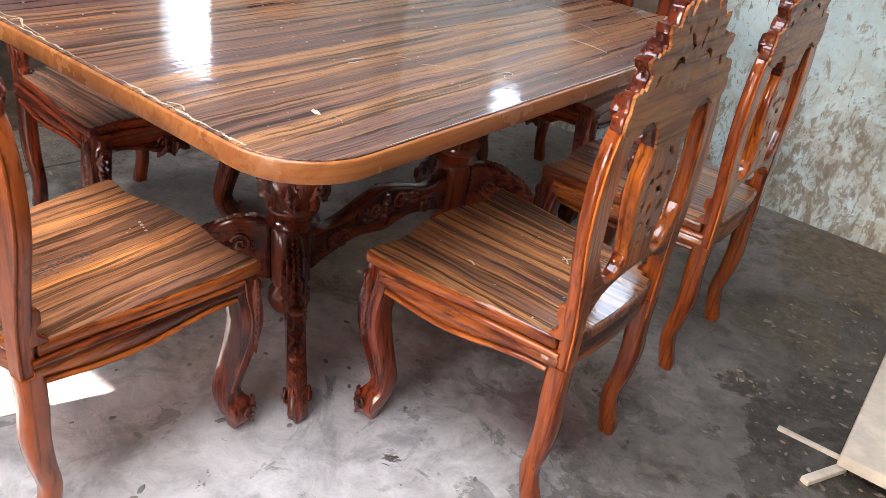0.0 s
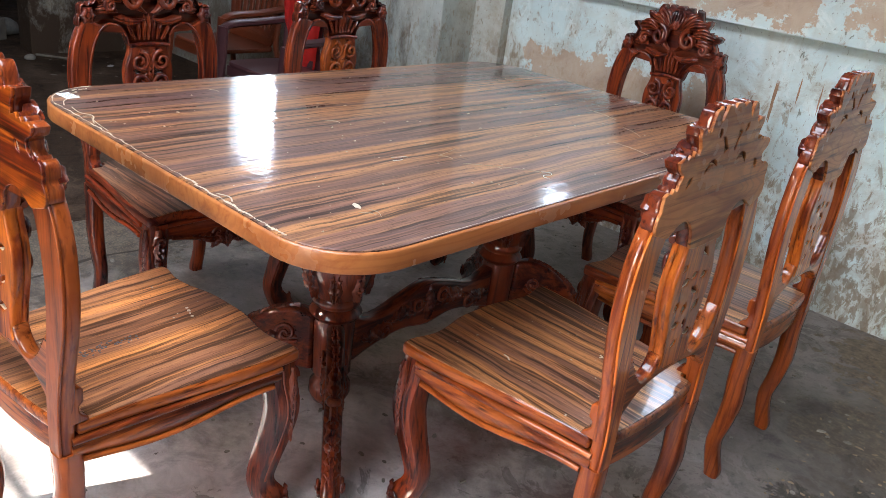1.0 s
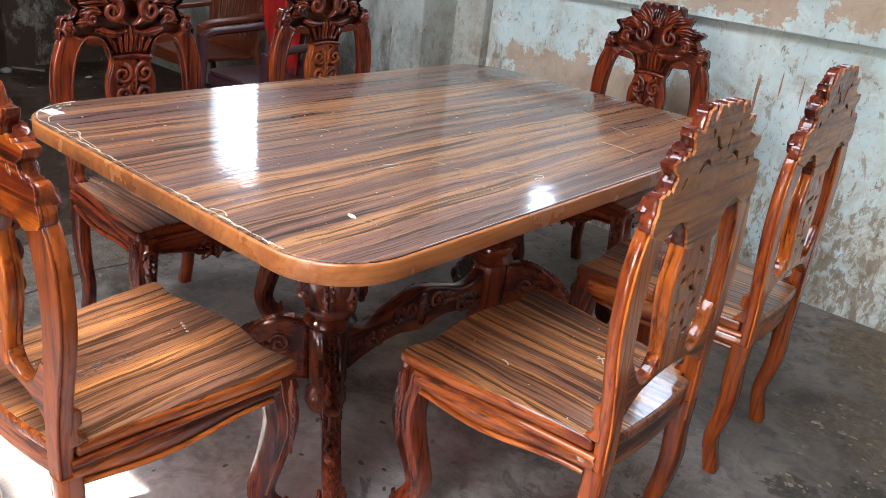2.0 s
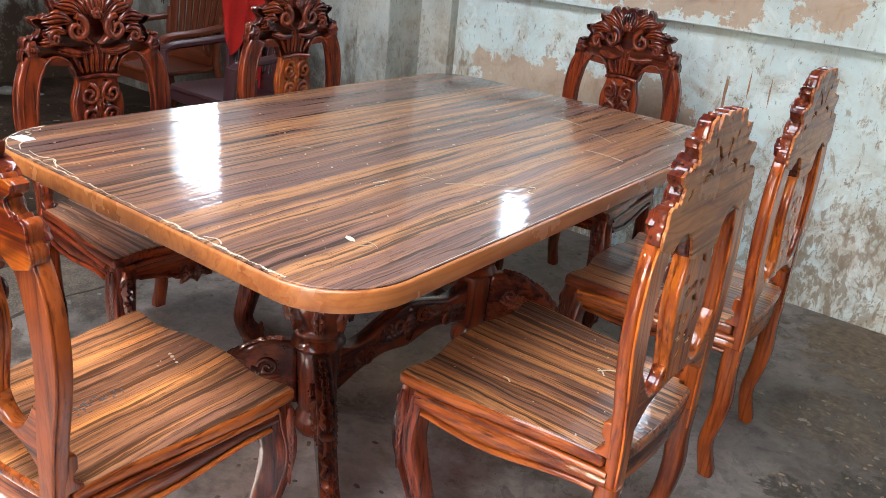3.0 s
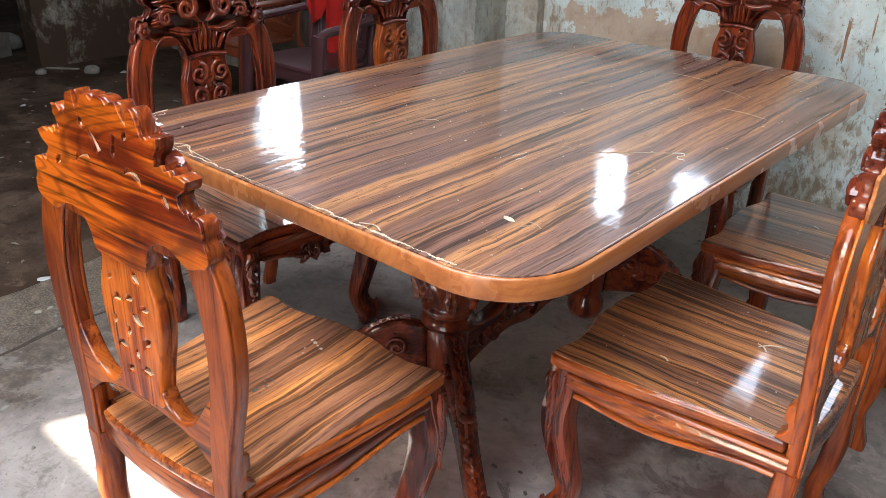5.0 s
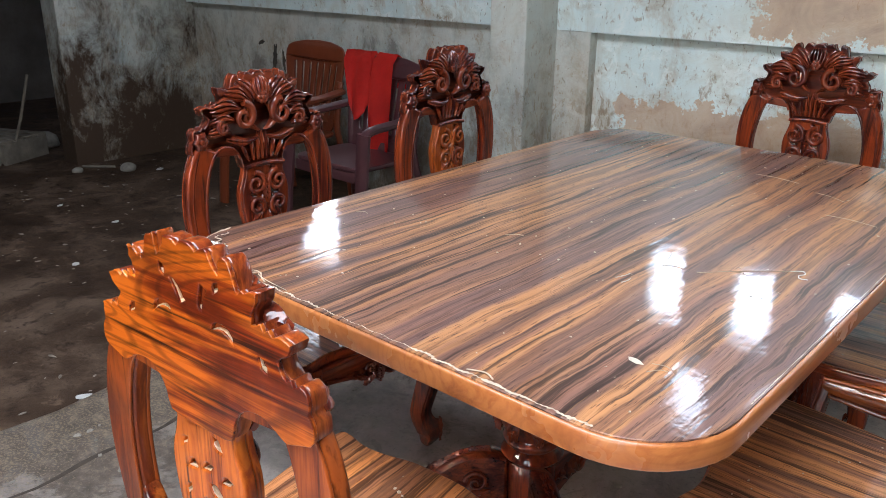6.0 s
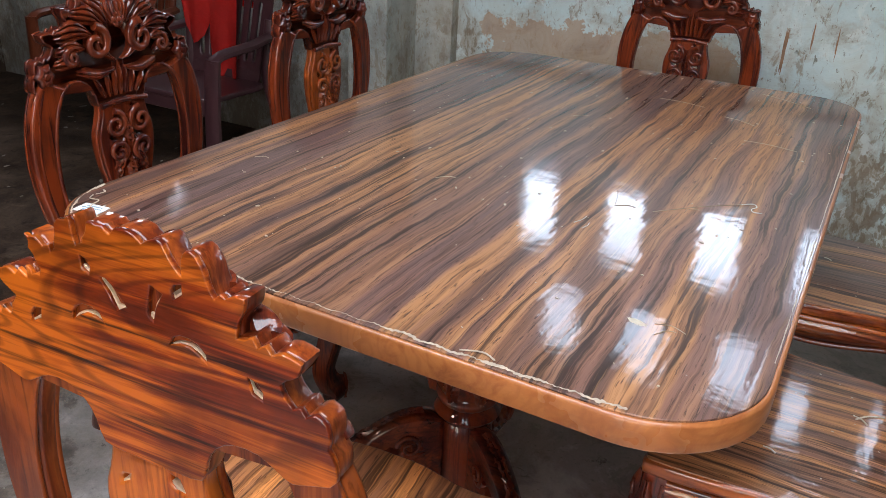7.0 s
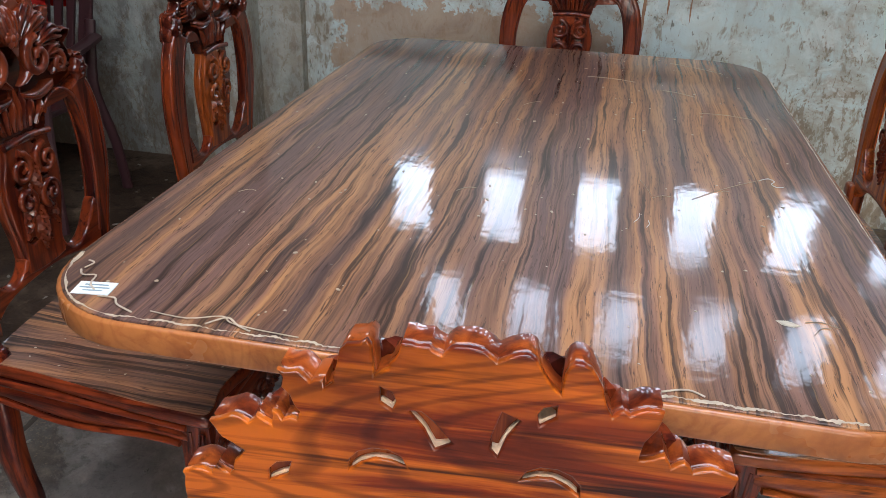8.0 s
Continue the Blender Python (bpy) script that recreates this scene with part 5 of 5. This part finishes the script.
def plastic_chair(loc, rz, mat, label, D, BH, AH):
    """A moulded armchair: a slotted back that widens upwards, arms on broad front posts."""
    c = thing("plastic_armchair", loc, rz, label, "chair", "plastic chairs by the wall")
    W, SH = 0.26, 0.40
    bm = slab(rounded_rect(2 * W - 0.04, 2 * D, 0.07), [], 0.022, 0.006, lambda u, v, w: (u, v, SH + w - 0.06 * max(0, 0.1 - abs(v))))
    part("seat", bm, mat, c)
    bm = bmesh.new()
    box(bm, -W + 0.04, W - 0.04, D - 0.022, D - 0.006, SH - 0.062, SH - 0.008, 0.006)
    part("apron", bm, mat, c)
    lean = lambda z: -D - 0.18 * (z - SH)
    H = BH - SH
    half = [(0.0, H), (0.10, H - 0.004), (0.20, H - 0.022), (0.235, H - 0.045), (0.247, H - 0.09), (0.238, 0.62 * H), (0.218, 0.35 * H), (0.200, 0.08), (0.192, 0.012), (0.10, 0.006), (0.0, 0.006)]
    outline = mirrored(half[:1] + [tuple(p) for p in smooth_line(half[1:], 3)])
    slots = []
    for k in range(7):
        x0, x1, w = (k - 3) * 0.050, (k - 3) * 0.058, 0.0105
        slots.append([(x0 - w, 0.095), (x0, 0.085), (x0 + w, 0.095), (x1 + w, H - 0.125), (x1, H - 0.112), (x1 - w, H - 0.125)])
    bm = slab(outline, slots, 0.016, 0.004, lambda u, v, w: (u, lean(SH + v) + w + 0.45 * u * u - 0.012 * math.sin(math.pi * v / H), SH + v))
    part("slotted_back", bm, mat, c)
    for s in (-1, 1):
        bm = bmesh.new()
        pts = smooth_line([(s * 0.232, lean(SH + 0.28) + 0.022, SH + 0.28), (s * 0.224, lean(SH + 0.12) + 0.014, SH + 0.12), (s * 0.225, -D - 0.004, SH), (s * 0.255, -D - 0.04, 0.2), (s * 0.265, -D - 0.06, 0)], 3)
        sweep(bm, pts, [(0.040, 0.030)] * len(pts), up=(0, 1, 0), n=8, power=4)
        part("rear_leg", bm, mat, c)
        bm = bmesh.new()
        pts = smooth_line([(s * 0.245, lean(AH) + 0.01, AH + 0.03), (s * 0.268, -0.05, AH + 0.012), (s * 0.270, D - 0.06, AH), (s * 0.268, D - 0.005, AH - 0.03)], 4)
        sweep(bm, pts, [(0.056, 0.036)] * len(pts), n=8, power=4)
        part("armrest", bm, mat, c)
        bm = bmesh.new()
        pts = smooth_line([(s * 0.268, D - 0.012, AH - 0.01), (s * 0.262, D, SH), (s * 0.270, D + 0.02, 0.2), (s * 0.275, D + 0.035, 0)], 3)
        sweep(bm, pts, [(0.075, 0.034)] * len(pts), up=(0, 1, 0), n=8, power=4)
        part("front_leg", bm, mat, c)
    return c


plastic_chair((-1.985, 0.935, -0.011), 180, plastic_brown, "dull maroon plastic armchair with a slotted back", 0.185, 0.86, 0.585)
plastic_chair((-2.68, 1.045, -0.011), 180, plastic_orange, "tan-brown plastic armchair with a slotted back", 0.195, 0.88, 0.60)

# red cloth over the maroon chair's back
bm = bmesh.new()
rows = []
for i in range(22):
    t = i / 21
    row = []
    for j in range(15):
        s = j / 14
        x = -2.265 + 0.36 * s
        drop = 0.12 + 0.20 * math.sin(math.pi * min(1.0, s / 0.56)) ** 0.5 if s < 0.53 else 0.52 * (1 + 0.04 * math.sin(9 * s))
        arc = t * (drop + 0.17) - 0.16
        if arc < -0.02:
            y, z = 1.236 + 0.006 * math.sin(20 * s), 0.850 + arc
        elif arc < 0.02:
            y, z = 1.196 - 1.95 * arc, 0.863
        else:
            y, z = 1.157 - 0.20 * min(arc, 0.30) - 0.016 * math.sin(19 * s + 2 * t) * t, 0.860 - arc
        row.append(bm.verts.new((x + 0.012 * math.sin(7 * t + 3 * s) - 0.05 * t * (s - 0.5) * (s < 0.55), y, z)))
    rows.append(row)
for r0, r1 in zip(rows, rows[1:]):
    for j in range(14):
        if j == 7 and rows.index(r0) > 10:
            continue
        bm.faces.new((r0[j], r0[j + 1], r1[j + 1], r1[j]))
bmesh.ops.solidify(bm, geom=bm.faces[:], thickness=0.006)
tagged(finish("red_cloth", bm, cloth_red), "bright red cloth draped over the maroon chair's back", "cloth")

# ---------------------------------------------------------------- small things on table and seats


def sticker(x, y, z, rz):
    c = thing("paper_label", (x, y, z), rz, "small white printed paper label stuck on the tabletop", "label")
    bm = bmesh.new()
    box(bm, -0.024, 0.024, -0.015, 0.015, 0, 0.0012)
    part("sheet", bm, paper, c)
    for k, w in enumerate((0.015, 0.019, 0.012)):
        bm = bmesh.new()
        box(bm, -w, w, 0.006 - 0.007 * k, 0.0085 - 0.007 * k, 0.0012, 0.0016)
        part("print_line", bm, ink, c)
    return c


sticker(-0.455, -0.795, TOP + 0.0018, 8)


def flake(rng, bm, x, y, z, size, flat=0.25, long=1.0):
    """An irregular chip lying on a surface."""
    n, a0 = 6, rng.uniform(0, 6.3)
    ca, sa = math.cos(a0), math.sin(a0)
    ring = []
    for k in range(n):
        a = 2 * math.pi * k / n
        r = size * rng.uniform(0.6, 1.1)
        u, v = r * math.cos(a) * long, r * math.sin(a)
        ring.append((x + u * ca - v * sa, y + u * sa + v * ca))
    lowv = [bm.verts.new((px, py, z)) for px, py in ring]
    topv = [bm.verts.new((x + (px - x) * 0.8, y + (py - y) * 0.8, z + size * flat * rng.uniform(0.7, 1.3))) for px, py in ring]
    for k in range(n):
        bm.faces.new((lowv[k], lowv[(k + 1) % n], topv[(k + 1) % n], topv[k]))
    bm.faces.new(topv)
    bm.faces.new(lowv[::-1])


def scatter(name, label, mat, count, area, size, seed, z=0.0, flat=0.25, long=(1, 1), skip=None):
    rng = random.Random(seed)
    bm = bmesh.new()
    for _ in range(count):
        x, y = rng.uniform(area[0], area[1]), rng.uniform(area[2], area[3])
        if skip and skip(x, y):
            continue
        flake(rng, bm, x, y, z, rng.uniform(*size), flat, rng.uniform(*long))
    return tagged(finish(name, bm, mat, smooth=False), label, "debris", kind="stuff")


Z1 = TOP + 0.0017
scatter("dust_specks", "tiny pale specks of dust and glue on the tabletop", dust_mat, 170, (-0.50, 0.54, -0.82, 0.80), (0.0010, 0.0030), 11, Z1, 0.4, (1, 2))
def ragged_ribbon(pts, wmin, wmax, seed, z):
    """A thin crust of uneven width along a line."""
    rng = random.Random(seed)
    bm = bmesh.new()
    P = [Vector((x, y, z)) for x, y in pts]
    rows, a, c = [], 0.5, 0.5
    for i, p in enumerate(P):
        d = (P[min(i + 1, len(P) - 1)] - P[max(i - 1, 0)]).normalized()
        n = Vector((-d.y, d.x, 0))
        a = min(1, max(0, a + rng.uniform(-0.32, 0.30)))
        c = min(1, max(0, c + rng.uniform(-0.32, 0.30)))
        w0, w1 = wmin + (wmax - wmin) * a ** 2, wmin + (wmax - wmin) * c ** 2
        h = rng.uniform(0.0001, 0.0006)
        rows.append([bm.verts.new(p - n * w0), bm.verts.new(p + Vector((0, 0, h))), bm.verts.new(p + n * w1)])
    for r0, r1 in zip(rows, rows[1:]):
        bm.faces.new((r0[0], r0[1], r1[1], r1[0]))
        bm.faces.new((r0[1], r0[2], r1[2], r1[1]))
    for e in (rows[0], rows[-1]):
        bm.faces.new(e)
    return bm


line = [(0.44 - 0.0025 * k, -0.8445 + 0.0015 * math.sin(0.35 * k) + 0.0008 * math.sin(1.9 * k)) for k in range(340)]
corner = [(-0.388 + 0.139 * math.cos(radians(268 - 1.4 * k)), -0.708 + 0.139 * math.sin(radians(268 - 1.4 * k))) for k in range(64)]
tagged(finish("glue_residue", ragged_ribbon(line + corner, 0.0003, 0.0040, 5, Z1), glue, smooth=False), "crumbling pale glue residue along the table's edge", "glue")
side_line = [(0.5625, -0.66 + 0.006 * k) for k in range(190)]
tagged(finish("glue_residue", ragged_ribbon(side_line, 0.0003, 0.0014, 6, Z1), glue, smooth=False), "thin pale glue line along the table's long edge", "glue")


def strip(name, pts, w, mat, label, category, z):
    """A thin curled strip along points."""
    bm = bmesh.new()
    ps = smooth_line([(x, y, z + 0.0012 + 0.5 * h) for x, y, h in pts], 4)
    sweep(bm, [tuple(p) for p in ps], [(w, 0.0014)] * len(ps), n=6, power=3)
    return tagged(finish(name, bm, mat), label, category)


strip("peeled_film", [(-0.36, -0.828, 0), (-0.31, -0.834, 0.003), (-0.27, -0.824, 0.009), (-0.255, -0.832, 0.005), (-0.22, -0.836, 0.002), (-0.17, -0.838, 0)], 0.0016, glue, "curled peeled film strip at the table's edge", "film", Z1)
for pts in ([(-0.500, -0.755, 0), (-0.486, -0.772, 0.006), (-0.470, -0.768, 0.004), (-0.466, -0.786, 0.001), (-0.452, -0.800, 0)], [(-0.505, -0.730, 0), (-0.492, -0.738, 0.004), (-0.497, -0.752, 0.002)], [(-0.440, -0.812, 0), (-0.415, -0.815, 0.006), (-0.405, -0.826, 0.003), (-0.380, -0.836, 0)], [(-0.285, -0.838, 0), (-0.262, -0.826, 0.010), (-0.246, -0.834, 0.004), (-0.228, -0.840, 0)], [(0.235, -0.840, 0), (0.262, -0.832, 0.003), (0.280, -0.838, 0)]):
    strip("peeled_film", pts, 0.0026, glue, "curled peeled film strip at the table's edge", "film", Z1)
wisp_chip = plain("cream_paint_flake", (0.48, 0.41, 0.32), 0.6, vary=0.15, scale=60)
chip = bmesh.new()
flake(random.Random(2), chip, 0.394, -0.655, Z1, 0.0085, 0.12, 1.7)
tagged(finish("paint_chip", chip, wisp_chip, smooth=False), "white paint chip stuck on the tabletop", "chip")
for x0, y0, x1, y1, w in ((0.415, -0.648, 0.455, -0.652, 0.0007), (0.306, -0.273, 0.444, -0.135, 0.0008), (0.352, -0.233, 0.372, -0.219, 0.0012), (0.222, -0.205, 0.242, -0.285, 0.0008), (0.242, -0.285, 0.275, -0.272, 0.0007),
                          (0.318, 0.750, 0.452, 0.667, 0.0013), (0.359, 0.263, 0.471, 0.248, 0.0012), (-0.080, -0.346, -0.050, -0.324, 0.0016), (-0.029, 0.204, 0.004, 0.240, 0.0008), (0.421, -0.676, 0.444, -0.655, 0.0008), (0.28, 0.44, 0.36, 0.40, 0.0008), (-0.42, -0.452, -0.395, -0.44, 0.0014), (0.10, 0.52, 0.22, 0.50, 0.0007)):
    strip("scratch", [(x0, y0, -0.001), ((x0 + x1) / 2, (y0 + y1) / 2 + 0.008, -0.001), (x1, y1, -0.001)], w * 0.65, dust_mat, "pale hairline scratch on the glossy tabletop", "scratch", Z1 - 0.0005)
# dried glue threads: a curl by the long side and a little star of strokes
wisp = plain("white_glue_thread", (0.62, 0.60, 0.56), 0.4, vary=0.15, scale=60)
strip("glue_thread", [(0.430, -0.150, 0), (0.447, -0.138, 0.002), (0.456, -0.150, 0.002), (0.449, -0.163, 0.001), (0.455, -0.176, 0.001), (0.468, -0.172, 0)], 0.0011, wisp, "white curled thread of dried glue on the tabletop", "glue", Z1)
for x0, y0, x1, y1 in ((0.210, -0.398, 0.219, -0.362), (0.229, -0.412, 0.232, -0.386)):
    strip("glue_thread", [(x0, y0, 0), ((x0 + x1) / 2 + 0.003, (y0 + y1) / 2, 0.001), (x1, y1, 0)], 0.0008, wisp, "short white stroke of dried glue on the tabletop", "glue", Z1)


def seat_point(n, u, v):
    """A place on the seat of chair n, and the seat's height."""
    (x, y, _), rz, tall, _ = CHAIRS[n]
    a = radians(rz)
    return x + u * math.cos(a) - v * math.sin(a), y + u * math.sin(a) + v * math.cos(a), SEAT_Z * tall


def drips(n, spots, name, label, mat):
    rng = random.Random(n + 30)
    bm = bmesh.new()
    for u, v, r in spots:
        x, y, z = seat_point(n, u, v)
        flake(rng, bm, x, y, z, r, 0.18, rng.uniform(1, 1.8))
    tagged(finish(name, bm, mat, smooth=False), label, "debris", kind="stuff")


smear_specks = plain("blue_grey_smear", (0.035, 0.042, 0.055), 0.5, vary=0.5, scale=90)
rs = random.Random(19)
drips(0, [(0.012 + rs.gauss(0, 0.007), rs.uniform(-0.115, 0.005), rs.uniform(0.0012, 0.0034)) for _ in range(90)], "seat_smear", "dark blue-grey smear of dried specks on the seat", smear_specks)
drips(0, [(-0.03 + 0.012 * k, 0.145 - 0.004 * k, r) for k, r in enumerate((0.004, 0.005, 0.003, 0.004, 0.002, 0.002, 0.002, 0.003, 0.0015, 0.002))], "glue_drips", "white glue drips on the seat", glue)
rs = random.Random(77)
for n in range(6):
    drips(n, [(rs.uniform(-0.18, 0.18), rs.uniform(-0.18, 0.20), rs.uniform(0.0012, 0.003)) for _ in range(26)], "dust_specks", "pale dust specks on the glossy seat", dust_mat)
for n, u, v, L, a in ((1, 0.075, -0.09, 0.055, 2.2), (1, 0.06, -0.075, 0.03, 0.9), (1, -0.11, 0.05, 0.022, 1.2), (2, 0.05, 0.03, 0.02, 1.0), (4, -0.16, 0.02, 0.08, 1.7), (4, -0.14, -0.02, 0.05, 1.2), (4, -0.13, -0.06, 0.05, 2.0), (4, -0.17, -0.09, 0.07, 1.6)):
    x, y, z = seat_point(n, u, v)
    dx, dy = L / 2 * math.cos(a + radians(CHAIRS[n][1])), L / 2 * math.sin(a + radians(CHAIRS[n][1]))
    strip("wood_shaving", [(x - dx, y - dy, 0), (x + dy * 0.2, y - dx * 0.2, 0.002), (x + dx, y + dy, 0)], 0.0035, shaving_mat, "curled pale wood shaving lying on a chair seat", "shaving", z)

# ---------------------------------------------------------------- floor litter
dull_saw = plain("trodden_sawdust", (0.22, 0.16, 0.10), 0.9, vary=0.4, scale=40)
scrap_mat = plain("dirty_paper", (0.42, 0.42, 0.41), 0.8, vary=0.25, scale=30)
dust_chip = plain("greyed_chips", (0.20, 0.17, 0.14), 0.9, vary=0.4, scale=30)
scatter("sawdust", "sawdust and wood chips along the wall", dull_saw, 900, (0.95, 2.6, 0.0, 1.55), (0.0015, 0.006), 21, 0.0, 0.3, (1, 3), lambda x, y: x + 0.25 * y < 1.05)
scatter("floor_chips", "small dark chips and grit on the concrete", rubble_mat, 320, (-1.3, 1.3, -1.3, 1.5), (0.002, 0.009), 22, 0.0, 0.4, (1, 2))
scatter("earth_litter", "pale chips and scraps on the dark earth", dust_chip, 260, (-4.2, -1.4, -1.6, 1.45), (0.003, 0.010), 23, -0.010, 0.2, (1, 3))
rng = random.Random(8)
for x, y, r in ((-1.445, -0.71, 0.020), (-3.05, 0.22, 0.020), (-3.9, 0.95, 0.024), (-2.6, -0.2, 0.018), (-1.9, 0.1, 0.014), (-3.55, 0.15, 0.018)):
    bm = bmesh.new()
    flake(rng, bm, x, y, -0.010, r, 0.15, 1.5)
    tagged(finish("paper_scrap", bm, scrap_mat, smooth=False), "crumpled dirty white paper scrap on the dark earth", "scrap")

# pale plank and offcuts by the wall side
plank = bmesh.new()
box(plank, -0.14, 0.14, 0, 1.3, 0, 0.035, 0.004)
pl = finish("wooden_plank", plank, raw_wood)
pl.matrix_world = pose(1.46, 0.20, 0.022, 0, 0, 2)
tagged(pl, "pale raw sawn plank lying on offcuts", "plank")
for x, y, L, w, rz, h in ((1.308, 0.158, 0.135, 0.022, -25, 0.016), (1.245, 0.249, 0.15, 0.013, 93, 0.010), (1.47, 0.42, 0.26, 0.04, 85, 0.021), (1.46, 1.2, 0.3, 0.04, 95, 0.021)):
    bm = bmesh.new()
    box(bm, -w / 2, w / 2, -L / 2, L / 2, 0, h, 0.003)
    ob = finish("wood_offcut", bm, raw_wood)
    ob.matrix_world = pose(x, y, 0, 0, 0, rz)
    tagged(ob, "rough pale wood offcut on the dirty floor", "offcut")

# joint that cracked open in the slab
crack_dirt = plain("dark_packed_dirt", (0.045, 0.033, 0.024), 0.95, vary=0.4, scale=30)
bm = bmesh.new()
pts = [(-1.10 + 0.025 * math.sin(5 * y) + 0.012 * math.sin(17 * y), y, -0.004) for y in np.linspace(-2.2, 1.5, 60)]
sweep(bm, pts, [(0.018 + 0.016 * math.sin(9 * p[1]) ** 2, 0.012) for p in pts], n=6, power=2)
tagged(finish("floor_crack", bm, crack_dirt), "dirt-filled crack across the concrete", "crack", kind="structure")

# ---------------------------------------------------------------- rubbish by the doorway
old_board = plain("dusty_board", (0.19, 0.16, 0.125), 0.9, vary=0.3, scale=12, relief=0.4)
crate = thing("wooden_crate", (-4.95, 0.38, -0.011), 25, "low dusty wooden crate beside the doorway", "crate")
boards = [(-0.21, 0.21, -0.15 + 0.1 * k - 0.04, -0.15 + 0.1 * k + 0.04, 0.14, 0.155) for k in range(4)]
boards += [(q * 0.20 - 0.012, q * 0.20 + 0.012, -0.19, 0.19, 0, 0.14) for q in (-1, 1)]
boards += [(-0.188, 0.188, q * 0.178 - 0.01, q * 0.178 + 0.01, 0.01, 0.138) for q in (-1, 1)]
for q in boards:
    bm = bmesh.new()
    box(bm, *q, 0.003)
    part("board", bm, old_board, crate)
bm = bmesh.new()
sweep(bm, [(-4.75, 0.35, -0.01), (-4.72, 0.45, 0.28), (-4.68, 0.52, 0.56)], [(0.020, 0.018)] * 3, up=(0, 1, 0), n=8)
tagged(finish("leaning_pole", bm, old_board), "thin pale pole leaning at the doorway", "pole")
for x, y, r in ((-4.02, 0.80, 0.052), (-4.75, 0.22, 0.07), (-5.1, 0.7, 0.12), (-5.3, 0.3, 0.10), (-4.2, 0.55, 0.035)):
    bm = bmesh.new()
    bmesh.ops.create_icosphere(bm, subdivisions=3, radius=r)
    for v in bm.verts:
        v.co *= 1 + 0.25 * noise.noise(v.co * (2.2 / r) * 0.3 + Vector((x, y, 0))) + 0.08 * noise.noise(v.co * 30)
        v.co.z = max(v.co.z * 0.7, -0.3 * r)
    ob = finish("rubble_stone", bm, rubble_mat)
    ob.matrix_world = pose(x, y, 0.3 * r - 0.012, 0, 0, 40 * x)
    tagged(ob, "rough grey lump of rubble on the earth floor", "stone")

bm = bmesh.new()
sweep(bm, [(-4.28, 0.62, 0.0), (-4.12, 0.76, 0.0)], [(0.016, 0.016)] * 2, n=8)
tagged(finish("wooden_stick", bm, old_board), "pale stick lying on the dark earth", "stick")

# smears and runs on the far wall
smear_mat = plain("dark_brown_smear", (0.055, 0.045, 0.035), 0.9, vary=0.4, scale=20)
run_mat = plain("brown_paint_run", (0.30, 0.17, 0.10), 0.85, vary=0.3, scale=25)
rng = random.Random(41)
for x, z, w, h, tilt, mat, label in ((-3.575, 0.778, 0.075, 0.030, -0.3, smear_mat, "dark brown smear on the limewashed wall"),
                                     (-3.44, 0.690, 0.050, 0.190, 0.12, smear_mat, "dark brown smear on the limewashed wall"),
                                     (-3.35, 0.680, 0.038, 0.150, -0.10, smear_mat, "dark brown smear on the limewashed wall"),
                                     (0.262, 0.745, 0.014, 0.195, -0.01, run_mat, "thin brown paint run on the wall"),
                                     (0.347, 0.796, 0.007, 0.125, 0.0, run_mat, "thin brown paint run on the wall"),
                                     (0.429, 0.788, 0.006, 0.120, -0.02, run_mat, "thin brown paint run on the wall")):
    loop = []
    for k in range(20):
        a = 2 * math.pi * k / 20
        r = rng.uniform(0.6, 1.1)
        u, v = w / 2 * r * math.cos(a), h / 2 * r * math.sin(a)
        loop.append((x + u * math.cos(tilt) + v * math.sin(tilt), z - u * math.sin(tilt) + v * math.cos(tilt)))
    ob = finish("wall_stain", slab([tuple(p) for p in smooth_line(loop, 2, True)], [], 0.002, 0.0004, lambda u, v, w: (u, 1.5845 + w, v)), mat)
    tagged(ob, label, "stain", kind="structure")
